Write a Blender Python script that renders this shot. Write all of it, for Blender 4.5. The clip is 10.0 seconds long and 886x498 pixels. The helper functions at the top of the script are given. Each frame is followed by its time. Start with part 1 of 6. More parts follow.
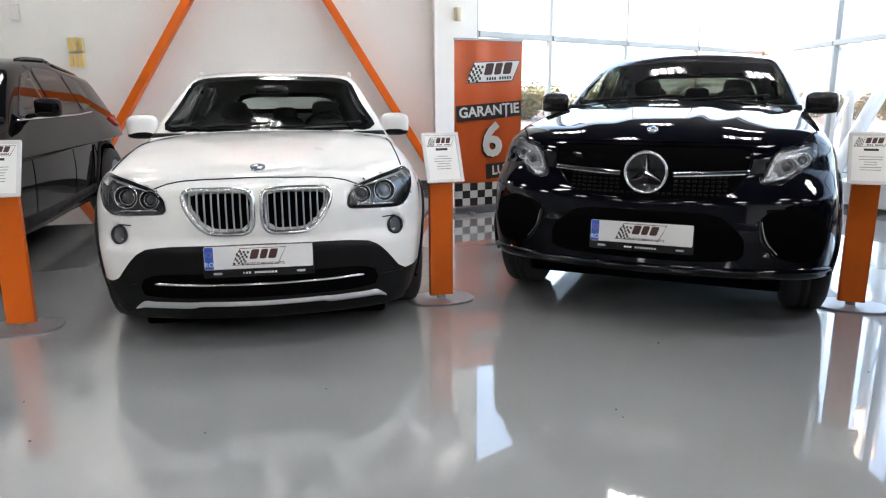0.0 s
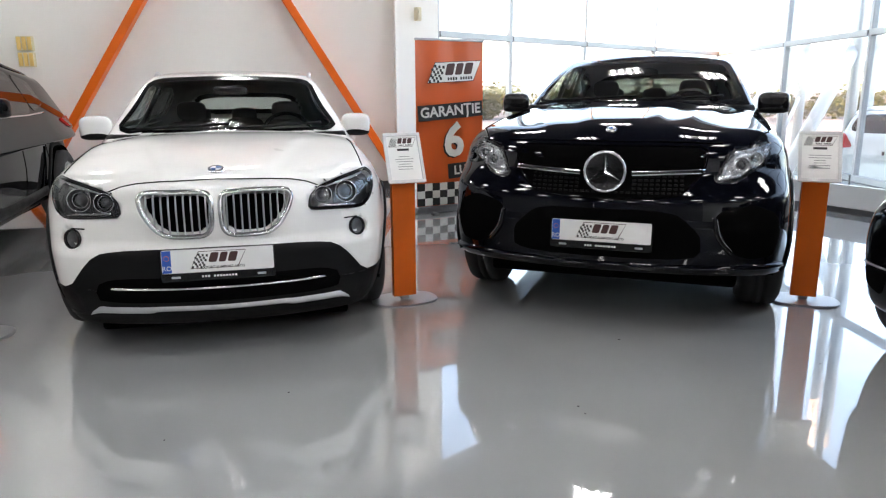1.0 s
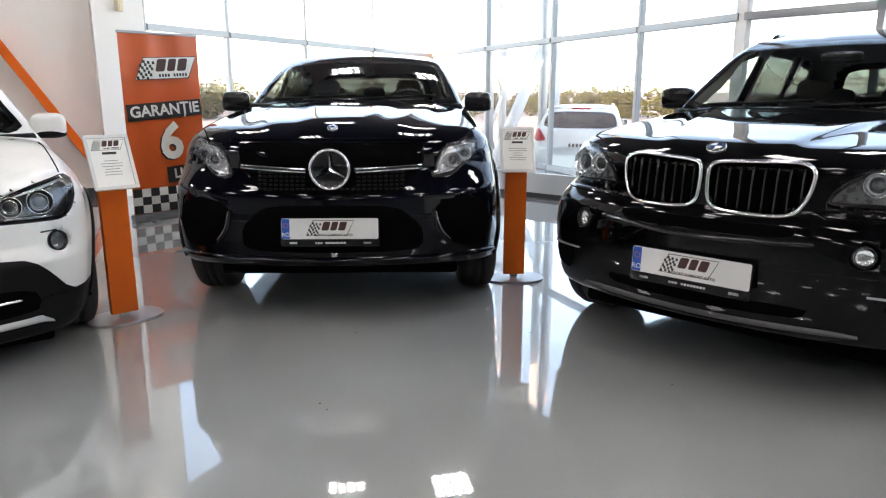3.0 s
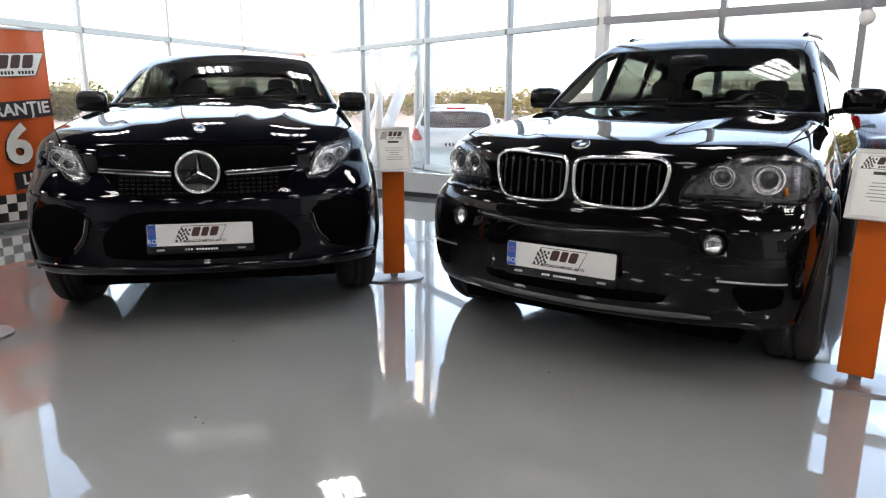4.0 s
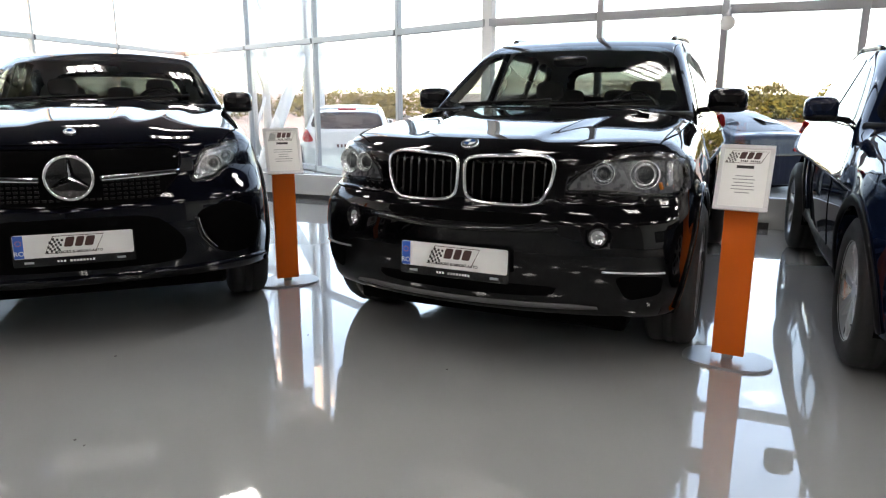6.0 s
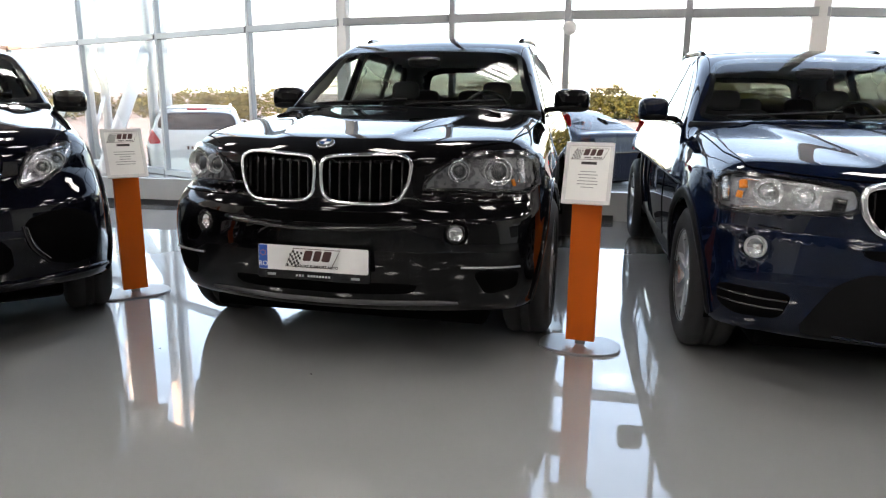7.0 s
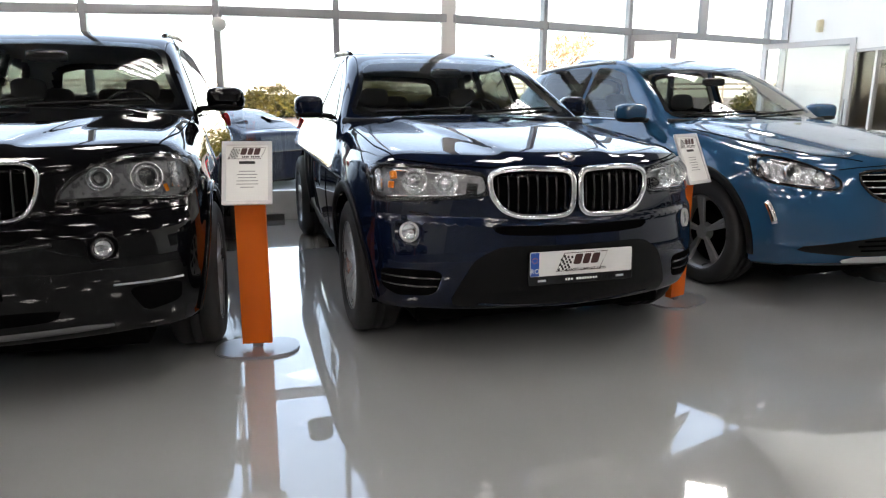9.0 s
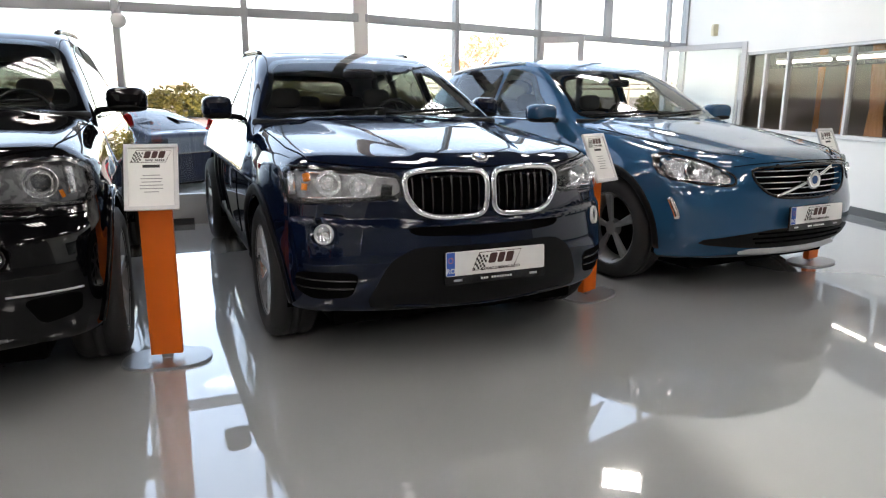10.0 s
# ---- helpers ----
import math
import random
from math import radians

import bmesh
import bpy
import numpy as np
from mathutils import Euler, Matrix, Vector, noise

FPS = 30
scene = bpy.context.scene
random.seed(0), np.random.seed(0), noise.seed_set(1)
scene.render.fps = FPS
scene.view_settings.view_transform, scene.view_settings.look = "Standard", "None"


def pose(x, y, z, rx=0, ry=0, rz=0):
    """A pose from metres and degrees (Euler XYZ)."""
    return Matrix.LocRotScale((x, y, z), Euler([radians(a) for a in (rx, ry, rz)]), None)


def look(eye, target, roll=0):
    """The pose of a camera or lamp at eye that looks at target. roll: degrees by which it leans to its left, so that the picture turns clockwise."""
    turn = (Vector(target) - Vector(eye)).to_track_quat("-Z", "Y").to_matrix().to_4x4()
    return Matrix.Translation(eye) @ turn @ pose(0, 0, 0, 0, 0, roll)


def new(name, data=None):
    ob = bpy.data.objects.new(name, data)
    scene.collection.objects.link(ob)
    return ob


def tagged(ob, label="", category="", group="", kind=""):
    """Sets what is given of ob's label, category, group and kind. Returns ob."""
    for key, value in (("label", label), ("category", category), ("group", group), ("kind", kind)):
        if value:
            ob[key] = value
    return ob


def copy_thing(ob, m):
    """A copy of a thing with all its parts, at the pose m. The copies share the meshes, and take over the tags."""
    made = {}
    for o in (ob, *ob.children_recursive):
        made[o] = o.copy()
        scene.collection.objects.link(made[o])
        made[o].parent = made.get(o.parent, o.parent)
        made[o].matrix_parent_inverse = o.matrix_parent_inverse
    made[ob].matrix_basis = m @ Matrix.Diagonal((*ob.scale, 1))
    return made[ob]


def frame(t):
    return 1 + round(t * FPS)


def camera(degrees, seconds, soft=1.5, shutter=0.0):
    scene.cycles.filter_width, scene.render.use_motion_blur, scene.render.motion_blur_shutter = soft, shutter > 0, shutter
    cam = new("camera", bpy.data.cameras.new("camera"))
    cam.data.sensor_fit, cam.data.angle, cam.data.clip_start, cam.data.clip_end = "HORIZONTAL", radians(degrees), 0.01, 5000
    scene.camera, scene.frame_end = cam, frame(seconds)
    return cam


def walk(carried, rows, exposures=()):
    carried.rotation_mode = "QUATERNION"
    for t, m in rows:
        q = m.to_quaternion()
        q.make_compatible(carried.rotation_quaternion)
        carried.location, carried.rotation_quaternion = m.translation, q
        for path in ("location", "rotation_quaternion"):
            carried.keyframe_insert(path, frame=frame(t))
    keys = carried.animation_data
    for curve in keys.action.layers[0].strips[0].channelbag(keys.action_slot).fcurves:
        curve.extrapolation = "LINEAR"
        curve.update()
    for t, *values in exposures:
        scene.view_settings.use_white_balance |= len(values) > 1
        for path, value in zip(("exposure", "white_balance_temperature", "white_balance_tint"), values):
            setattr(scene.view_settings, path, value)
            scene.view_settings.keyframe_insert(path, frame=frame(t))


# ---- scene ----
cam = camera(65.5, 10.0, soft=1.2)
PATH = [
    (0, (0.034, 0.057, 1.294), (0.252, 1.996, 0.853), -0.3),
    (0.5, (0.037, 0.058, 1.296), (0.308, 1.989, 0.854), -0.2),
    (1, (0.041, 0.056, 1.297), (0.363, 1.98, 0.855), -0.3),
    (1.5, (0.043, 0.05, 1.299), (0.498, 1.947, 0.856), -0.3),
    (2, (0.05, 0.046, 1.304), (0.703, 1.883, 0.857), -0.1),
    (2.5, (0.064, 0.038, 1.306), (0.898, 1.799, 0.858), -0.1),
    (3, (0.076, 0.032, 1.301), (1.094, 1.694, 0.853), 0.1),
    (4.5, (0.093, 0.021, 1.297), (1.458, 1.414, 0.851), 0.2),
    (5, (0.091, 0.02, 1.296), (1.492, 1.377, 0.851), 0.2),
    (6.5, (0.106, 0.009, 1.292), (1.704, 1.127, 0.85), 0.3),
    (7, (0.114, 0.002, 1.289), (1.833, 0.924, 0.849), 0.5),
    (7.5, (0.123, -0.005, 1.295), (1.937, 0.711, 0.853), 0.4),
    (8, (0.126, -0.019, 1.288), (2.014, 0.475, 0.851), 0.4),
    (8.5, (0.137, -0.041, 1.293), (2.068, 0.234, 0.853), 0.3),
    (9, (0.142, -0.057, 1.287), (2.093, -0.005, 0.849), 0.3),
    (9.5, (0.145, -0.07, 1.291), (2.092, -0.201, 0.853), 0.5),
    (10, (0.142, -0.072, 1.295), (2.085, -0.254, 0.857), 0.4),
]
walk(cam, [(t, look(eye, target, roll)) for t, eye, target, roll in PATH], exposures=[(0.0, 2.50, 6450, 13), (4.5, 2.33, 6750, 13), (10.0, 2.30, 6900, 14)])

# ---- world, sun, large lights ----
world = bpy.data.worlds.new("world")
scene.world = world
world.use_nodes = True
wn, wl = world.node_tree.nodes, world.node_tree.links
sky = wn.new("ShaderNodeTexSky")
sky.sky_type = "NISHITA"
sky.sun_disc = False
SUN_ELEV, SUN_ROT = 25.0, 250.0
sky.sun_elevation, sky.sun_rotation = radians(SUN_ELEV), radians(SUN_ROT)
sky.dust_density, sky.air_density = 0.7, 1.0
wn["Background"].inputs["Strength"].default_value = 0.15
haze = wn.new("ShaderNodeHueSaturation")
haze.inputs["Saturation"].default_value, haze.inputs["Value"].default_value = 0.72, 1.25
wl.new(sky.outputs["Color"], haze.inputs["Color"])
wl.new(haze.outputs["Color"], wn["Background"].inputs["Color"])

sun = new("sun", bpy.data.lights.new("sun", "SUN"))
sun.data.energy, sun.data.angle, sun.data.color = 5.0, radians(0.6), (1.0, 0.56, 0.30)
sun_way = Vector((math.sin(radians(SUN_ROT)) * math.cos(radians(SUN_ELEV)), math.cos(radians(SUN_ROT)) * math.cos(radians(SUN_ELEV)), math.sin(radians(SUN_ELEV))))
sun.matrix_world = look(sun_way * 50, (0, 0, 0))

# ---- materials ----


def material(name, color, rough=0.5, metal=0.0, coat=0.0, coat_rough=0.03, var=0.08, scale=6.0, bump=0.0, bump_scale=60.0, spec=0.5, rough_var=0.05, fine=0.0, coat_ior=1.5):
    """A principled material with variation at two scales."""
    m = bpy.data.materials.new(name)
    m.use_nodes = True
    n, l = m.node_tree.nodes, m.node_tree.links
    p = n["Principled BSDF"]
    p.inputs["Roughness"].default_value = rough
    p.inputs["Metallic"].default_value = metal
    p.inputs["Coat Weight"].default_value = coat
    p.inputs["Coat Roughness"].default_value = coat_rough
    p.inputs["Coat IOR"].default_value = coat_ior
    p.inputs["Specular IOR Level"].default_value = spec
    tc = n.new("ShaderNodeTexCoord")
    big = n.new("ShaderNodeTexNoise")
    big.inputs["Scale"].default_value, big.inputs["Detail"].default_value = scale, 4.0
    l.new(tc.outputs["Object"], big.inputs["Vector"])
    small = n.new("ShaderNodeTexNoise")
    small.inputs["Scale"].default_value, small.inputs["Detail"].default_value = bump_scale, 3.0
    l.new(tc.outputs["Object"], small.inputs["Vector"])
    ramp = n.new("ShaderNodeMapRange")
    ramp.inputs["From Min"].default_value, ramp.inputs["From Max"].default_value = 0.3, 0.7
    ramp.inputs["To Min"].default_value, ramp.inputs["To Max"].default_value = 1.0 - var, 1.0 + var
    l.new(big.outputs["Fac"], ramp.inputs["Value"])
    mul = n.new("ShaderNodeVectorMath")
    mul.operation = "SCALE"
    mul.inputs[0].default_value = color
    last = ramp.outputs["Result"]
    if fine:
        r2 = n.new("ShaderNodeMapRange")
        r2.inputs["From Min"].default_value, r2.inputs["From Max"].default_value = 0.35, 0.65
        r2.inputs["To Min"].default_value, r2.inputs["To Max"].default_value = 1.0 - fine, 1.0 + fine
        l.new(small.outputs["Fac"], r2.inputs["Value"])
        mm = n.new("ShaderNodeMath")
        mm.operation = "MULTIPLY"
        l.new(last, mm.inputs[0])
        l.new(r2.outputs["Result"], mm.inputs[1])
        last = mm.outputs[0]
    l.new(last, mul.inputs["Scale"])
    l.new(mul.outputs["Vector"], p.inputs["Base Color"])
    if rough_var:
        r3 = n.new("ShaderNodeMapRange")
        r3.inputs["From Min"].default_value, r3.inputs["From Max"].default_value = 0.3, 0.7
        r3.inputs["To Min"].default_value, r3.inputs["To Max"].default_value = max(rough - rough_var, 0.01), rough + rough_var
        l.new(big.outputs["Fac"], r3.inputs["Value"])
        l.new(r3.outputs["Result"], p.inputs["Roughness"])
    if bump:
        b = n.new("ShaderNodeBump")
        b.inputs["Strength"].default_value, b.inputs["Distance"].default_value = bump, 0.01
        l.new(small.outputs["Fac"], b.inputs["Height"])
        l.new(b.outputs["Normal"], p.inputs["Normal"])
    return m


def thin_glass(name, tint, gloss=1.0, ior=1.5, rough=0.0):
    """Clear or tinted sheet glass: what passes through is not bent, the gloss follows Fresnel."""
    m = bpy.data.materials.new(name)
    m.use_nodes = True
    n, l = m.node_tree.nodes, m.node_tree.links
    n.remove(n["Principled BSDF"])
    t, g, mix, f = n.new("ShaderNodeBsdfTransparent"), n.new("ShaderNodeBsdfGlossy"), n.new("ShaderNodeMixShader"), n.new("ShaderNodeLayerWeight")
    t.inputs["Color"].default_value = (*tint, 1)
    g.inputs["Roughness"].default_value = rough
    g.inputs["Color"].default_value = (gloss, gloss, gloss, 1)
    f.inputs["Blend"].default_value = 0.5
    pw, ma = n.new("ShaderNodeMath"), n.new("ShaderNodeMath")
    pw.operation, ma.operation = "POWER", "MULTIPLY_ADD"
    pw.inputs[1].default_value = 5.0
    r0 = ((ior - 1) / (ior + 1)) ** 2
    ma.inputs[1].default_value, ma.inputs[2].default_value = 1 - r0, r0
    l.new(f.outputs["Facing"], pw.inputs[0])
    l.new(pw.outputs[0], ma.inputs[0])
    l.new(ma.outputs[0], mix.inputs[0])
    l.new(t.outputs[0], mix.inputs[1])
    l.new(g.outputs[0], mix.inputs[2])
    l.new(mix.outputs[0], n["Material Output"].inputs["Surface"])
    return m


def glowing(name, color, strength):
    m = bpy.data.materials.new(name)
    m.use_nodes = True
    p = m.node_tree.nodes["Principled BSDF"]
    p.inputs["Base Color"].default_value = (0.8, 0.8, 0.8, 1)
    p.inputs["Emission Color"].default_value = (*color, 1)
    p.inputs["Emission Strength"].default_value = strength
    return m


M = {
    "floor": material("floor_epoxy", (0.325, 0.336, 0.340), 0.10, var=0.05, scale=0.9, bump=0.004, bump_scale=3.0, rough_var=0.03, coat=1.0, coat_rough=0.008, spec=0.1, coat_ior=2.1),
    "wall": material("wall_paint", (0.80, 0.79, 0.76), 0.75, var=0.03, scale=0.7, bump=0.05, bump_scale=180.0),
    "ceiling": material("ceiling_paint", (0.13, 0.13, 0.135), 0.85, var=0.03, scale=0.5),
    "orange": material("orange_paint", (0.74, 0.135, 0.006), 0.42, var=0.05, scale=3.0, bump=0.03, bump_scale=90.0, spec=0.3),
    "alu": material("window_frame_paint", (0.36, 0.37, 0.385), 0.35, metal=0.3, var=0.05, scale=2.0),
    "alu_light": material("door_frame_paint", (0.50, 0.50, 0.51), 0.4, metal=0.2, var=0.05, scale=2.0),
    "steel": material("brushed_steel", (0.36, 0.365, 0.38), 0.4, metal=0.9, var=0.08, scale=3.0, bump=0.04, bump_scale=200.0),
    "plinth": material("plinth_paint", (0.62, 0.63, 0.63), 0.5, var=0.05, scale=1.5),
    "dark": material("dark_skirting", (0.03, 0.03, 0.032), 0.5, var=0.15),
    "asphalt": material("asphalt", (0.22, 0.215, 0.21), 0.9, var=0.2, scale=0.3, bump=0.4, bump_scale=40.0),
    "glass": thin_glass("window_glass", (0.93, 0.95, 0.95)),
    "office_glass": thin_glass("office_glass", (0.92, 0.93, 0.92), gloss=0.45),
    "lightpanel": glowing("light_panel", (1.0, 0.985, 0.96), 8.0),
    "strip_tube": glowing("office_tube", (1.0, 0.97, 0.92), 3.5),
    # grey instead of white, to dim car reflections and the office end wall
    "dim_hall_wall": material("dim_hall_wall_grey", (0.30, 0.30, 0.30), 0.7, var=0.05, scale=0.5),
    "white_metal": material("white_steel", (0.75, 0.74, 0.72), 0.45, var=0.06, scale=1.5),
}


# ---- mesh helpers ----
def link(name, mesh, mat, parent=None, label=""):
    ob = new(name, mesh)
    if mat is not None:
        mesh.materials.append(mat)
    if parent is not None:
        ob.parent = parent
    if label:
        ob["label"] = label
    return ob


def part(name, bm, mat, parent=None, label="", smooth=False):
    me = bpy.data.meshes.new(name)
    bm.to_mesh(me)
    bm.free()
    if smooth:
        for p in me.polygons:
            p.use_smooth = True
    return link(name, me, mat, parent, label)


def raw(name, verts, faces, mat, parent=None, label="", smooth=False):
    me = bpy.data.meshes.new(name)
    me.from_pydata([tuple(v) for v in verts], [], [tuple(f) for f in faces])
    me.update()
    if smooth:
        for p in me.polygons:
            p.use_smooth = True
    return link(name, me, mat, parent, label)


def box(bm, c, s, m=None, bevel=0.0):
    """A box with centre c and size s, turned by m, with worn edges."""
    r = bmesh.ops.create_cube(bm, size=1.0)
    vs = r["verts"]
    bmesh.ops.scale(bm, vec=s, verts=vs)
    if bevel:
        es = list({e for v in vs for e in v.link_edges})
        vs = list({v for v in bmesh.ops.bevel(bm, geom=es, offset=bevel, segments=2, profile=0.5, affect="EDGES")["verts"]} | {v for v in vs if v.is_valid})
    bmesh.ops.translate(bm, vec=c, verts=vs)
    if m is not None:
        bmesh.ops.transform(bm, matrix=m, verts=vs)
    return bm


def beam(bm, a, b, w, d, up=(0, 0, 1), bevel=0.0):
    """A bar from a to b, w wide across and d deep along up."""
    a, b = Vector(a), Vector(b)
    y = (b - a).normalized()
    x = y.cross(Vector(up)).normalized()
    z = x.cross(y)
    m = Matrix((x, y, z)).transposed().to_4x4()
    m.translation = (a + b) / 2
    return box(bm, (0, 0, 0), (w, (b - a).length, d), m, bevel)


def cyl(bm, r1, r2, a, b, n=24):
    a, b = Vector(a), Vector(b)
    m = Matrix.Translation((a + b) / 2) @ (b - a).to_track_quat("Z", "Y").to_matrix().to_4x4()
    bmesh.ops.create_cone(bm, cap_ends=True, segments=n, radius1=r1, radius2=r2, depth=(b - a).length, matrix=m)
    return bm


def empty(name, m, label="", category="", group=""):
    ob = new(name)
    ob.matrix_world = m
    return tagged(ob, label, category, group)


def rounded(w, h, r, n=4):
    """A rounded rectangle outline about the origin, counterclockwise."""
    out = []
    for cx, cy, a0 in ((w / 2 - r, h / 2 - r, 0), (-w / 2 + r, h / 2 - r, 90), (-w / 2 + r, -h / 2 + r, 180), (w / 2 - r, -h / 2 + r, 270)):
        for k in range(n + 1):
            a = radians(a0 + 90 * k / n)
            out.append((cx + r * math.cos(a), cy + r * math.sin(a)))
    return out


def slab(bm, outline, z0, z1, m=None):
    """An upright prism on an outline in x and y."""
    n = len(outline)
    vs = [bm.verts.new((x, y, z)) for z in (z0, z1) for x, y in outline]
    bm.faces.new(vs[:n][::-1])
    bm.faces.new(vs[n:])
    for i in range(n):
        bm.faces.new((vs[i], vs[(i + 1) % n], vs[n + (i + 1) % n], vs[n + i]))
    if m is not None:
        bmesh.ops.transform(bm, matrix=m, verts=vs)
    return bm


def words(name, text, size, m, mat, parent, label="", bold=0.0, depth=0.0008, shear=0.0, widen=1.0):
    """Lettering as a mesh, with the built-in font, centred at m's origin in its x and y."""
    cu = bpy.data.curves.new(name, "FONT")
    cu.body, cu.size, cu.align_x, cu.align_y, cu.extrude, cu.offset, cu.shear = text, size, "CENTER", "CENTER", depth, bold, shear
    cu.resolution_u = 3
    tmp = new("lettering", cu)
    bpy.context.view_layer.update()
    me = bpy.data.meshes.new_from_object(tmp)
    bpy.data.objects.remove(tmp)
    me.name = name
    me.transform(m @ Matrix.Diagonal((widen, 1, 1, 1)))
    me.materials.clear()
    return link(name, me, mat, parent, label)

# ---- the plan ----
MID, TURN = Vector((7.01, 5.06)), Vector((8.03, 0.11))
CORNER, BEND, DOORS, PILLAR = Vector((8.52, 14.35)), Vector((7.33, 2.42)), Vector((11.5, -5.1)), Vector((1.6, 9.85))
CEIL = 4.6
RAIL = 2.095
EYE_XY = Vector((0.1, 0.02))


def on_line(a, b, az):
    """Where the line of sight at that azimuth crosses the plan line a-b."""
    d = Vector((math.cos(radians(az)), math.sin(radians(az))))
    n = Vector((-(b - a).y, (b - a).x))
    return EYE_XY + d * ((a - EYE_XY).dot(n) / d.dot(n))


ROOM = [(-9, -9), (11.2, -9), (11.5, -5.1), tuple(TURN), tuple(BEND), tuple(MID), tuple(CORNER), tuple(PILLAR), (1.0, 9.55), (-4.6, 9.55), (-9, 4)]
bm = bmesh.new()
slab(bm, ROOM, -0.12, 0.0)
floor = tagged(part("floor", bm, M["floor"]), "glossy light grey epoxy resin showroom floor", "floor", kind="structure")
bm = bmesh.new()
slab(bm, ROOM, CEIL, CEIL + 0.2)
ceiling = tagged(part("ceiling", bm, M["ceiling"]), "dark grey showroom ceiling with light panels", "ceiling", kind="structure")
bm = bmesh.new()
box(bm, (0, 0, -0.70), (1600, 1600, 0.5))
tagged(part("ground", bm, M["asphalt"]), "grey asphalt yard around the showroom", "ground", kind="structure")


def wall(name, a, b, z0, z1, thick, label, mat="wall"):
    """A wall from a to b, its thickness on the right of that way."""
    a, b = Vector(a), Vector(b)
    d = (b - a).normalized()
    o = Vector((d.y, -d.x)) * thick
    bm = bmesh.new()
    slab(bm, [tuple(a), tuple(b), tuple(b + o), tuple(a + o)][::-1], z0, z1)
    return tagged(part(name, bm, M[mat]), label, "wall", kind="structure")


wall("wall_north", (1.0, 9.55), (-4.6, 9.55), -0.1, CEIL + 0.1, 0.25, "white painted wall behind the orange steel braces")
wall("wall_west", (-4.6, 9.55), (-9, 4), -0.1, CEIL + 0.1, 0.25, "white painted side wall")
# two unseen closing walls, added; their grey keeps black car fronts dark
wall("wall_left_close", (-9, 4), (-9, -9), -0.1, CEIL + 0.1, 0.25, "unseen grey wall added to close the hall, kept dark for reflections", "dim_hall_wall")
wall("wall_rear", (-9, -9), (11.2, -9), -0.1, CEIL + 0.1, 0.25, "unseen grey rear wall added to the hall, kept dark for reflections", "dim_hall_wall")
bm = bmesh.new()
slab(bm, [(0.98, 9.3), (1.6, 9.7), (1.6, 10.2), (0.98, 9.9)], 0, CEIL)
tagged(part("pillar", bm, M["wall"]), "white painted wall pillar beside the window", "pillar", kind="structure")


def facade(name, a, b, cuts, wide, rails, label, skip=()):
    """A glazed wall: posts at the cuts, rails at the heights, panes between."""
    top = new(name)
    tagged(top, label, "window", kind="structure")
    d = (b - a).normalized()
    up = Vector((-d.y, d.x, 0))
    ends = [a] + cuts + [b]
    for i, p in enumerate(ends):
        if i == 0 and name != "window_1":
            continue
        w = 0.16 if i in wide else 0.065
        bm = bmesh.new()
        beam(bm, (p.x, p.y, 0), (p.x, p.y, CEIL), w, 0.08, up=up, bevel=0.004)
        part("window_post", bm, M["white_metal"] if i in wide else M["alu"], top)
    for i in range(len(ends) - 1):
        p, q = ends[i] + d * 0.033, ends[i + 1] - d * 0.033
        for z in rails:
            if (i, z) in skip:
                continue
            bm = bmesh.new()
            beam(bm, (p.x, p.y, z), (q.x, q.y, z), 0.12, 0.085, bevel=0.004)
            part("window_rail", bm, M["alu"], top)
        for z0, z1 in zip(rails, rails[1:]):
            if (i, z0) in skip:
                continue
            bm = bmesh.new()
            beam(bm, (p.x, p.y, (z0 + z1) / 2), (q.x, q.y, (z0 + z1) / 2), 0.008, z1 - z0 - 0.08)
            pane = part("pane", bm, M["glass"], top)
            pane.visible_shadow = False
    return top


RAILS = [0.05, RAIL, 4.5]
facade("window_1", PILLAR, CORNER, [on_line(PILLAR, CORNER, z) for z in (75.45, 69.62, 64.32)], (4,), RAILS, "tall grey-framed shop window beside the banner")
facade("window_2", CORNER, MID, [on_line(CORNER, MID, z) for z in (55.05, 49.9, 43.3)], (4,), RAILS, "tall grey-framed shop window behind the cars")
facade("window_3", MID, BEND, [on_line(MID, BEND, 27.42)], (), RAILS, "tall grey-framed shop window behind the cars")
facade("window_4", BEND, TURN, [on_line(BEND, TURN, 9.45)], (2,), RAILS, "tall grey-framed shop window behind the cars")
facade("window_6", TURN, DOORS, [on_line(TURN, DOORS, z) for z in (-6.8, -13.2, -22.9)], (), RAILS, "tall grey-framed shop window with an open doorway", skip={(2, 0.05)})
wall("wall_office", (11.2, -9), (11.5, -5.1), -0.1, CEIL + 0.1, 0.25, "plain office end wall", "dim_hall_wall")

# low plinth along the window
PL = [(4.1, 10.9), (7.22, 1.8), (7.80, 0.0), (7.88, 0.03), (7.30, 1.83), (4.18, 10.93)]
bm = bmesh.new()
slab(bm, PL, 0, 0.30)
bmesh.ops.recalc_face_normals(bm, faces=bm.faces)
tagged(part("plinth", bm, M["plinth"]), "low white painted kerb wall along the window", "plinth", kind="structure")

# braces of the hall frame
def brace(a, b):
    bm = bmesh.new()
    beam(bm, a, b, 0.10, 0.17, up=(0, 1, 0), bevel=0.008)
    t = tagged(part("steel_brace", bm, M["orange"]), "orange painted diagonal steel brace in front of the white wall", "brace", "wall braces")
    return t


brace((-3.62, 9.4, 0.06), (-1.28, 9.4, 3.72))
brace((1.08, 9.4, 0.06), (-1.16, 9.4, 3.72))

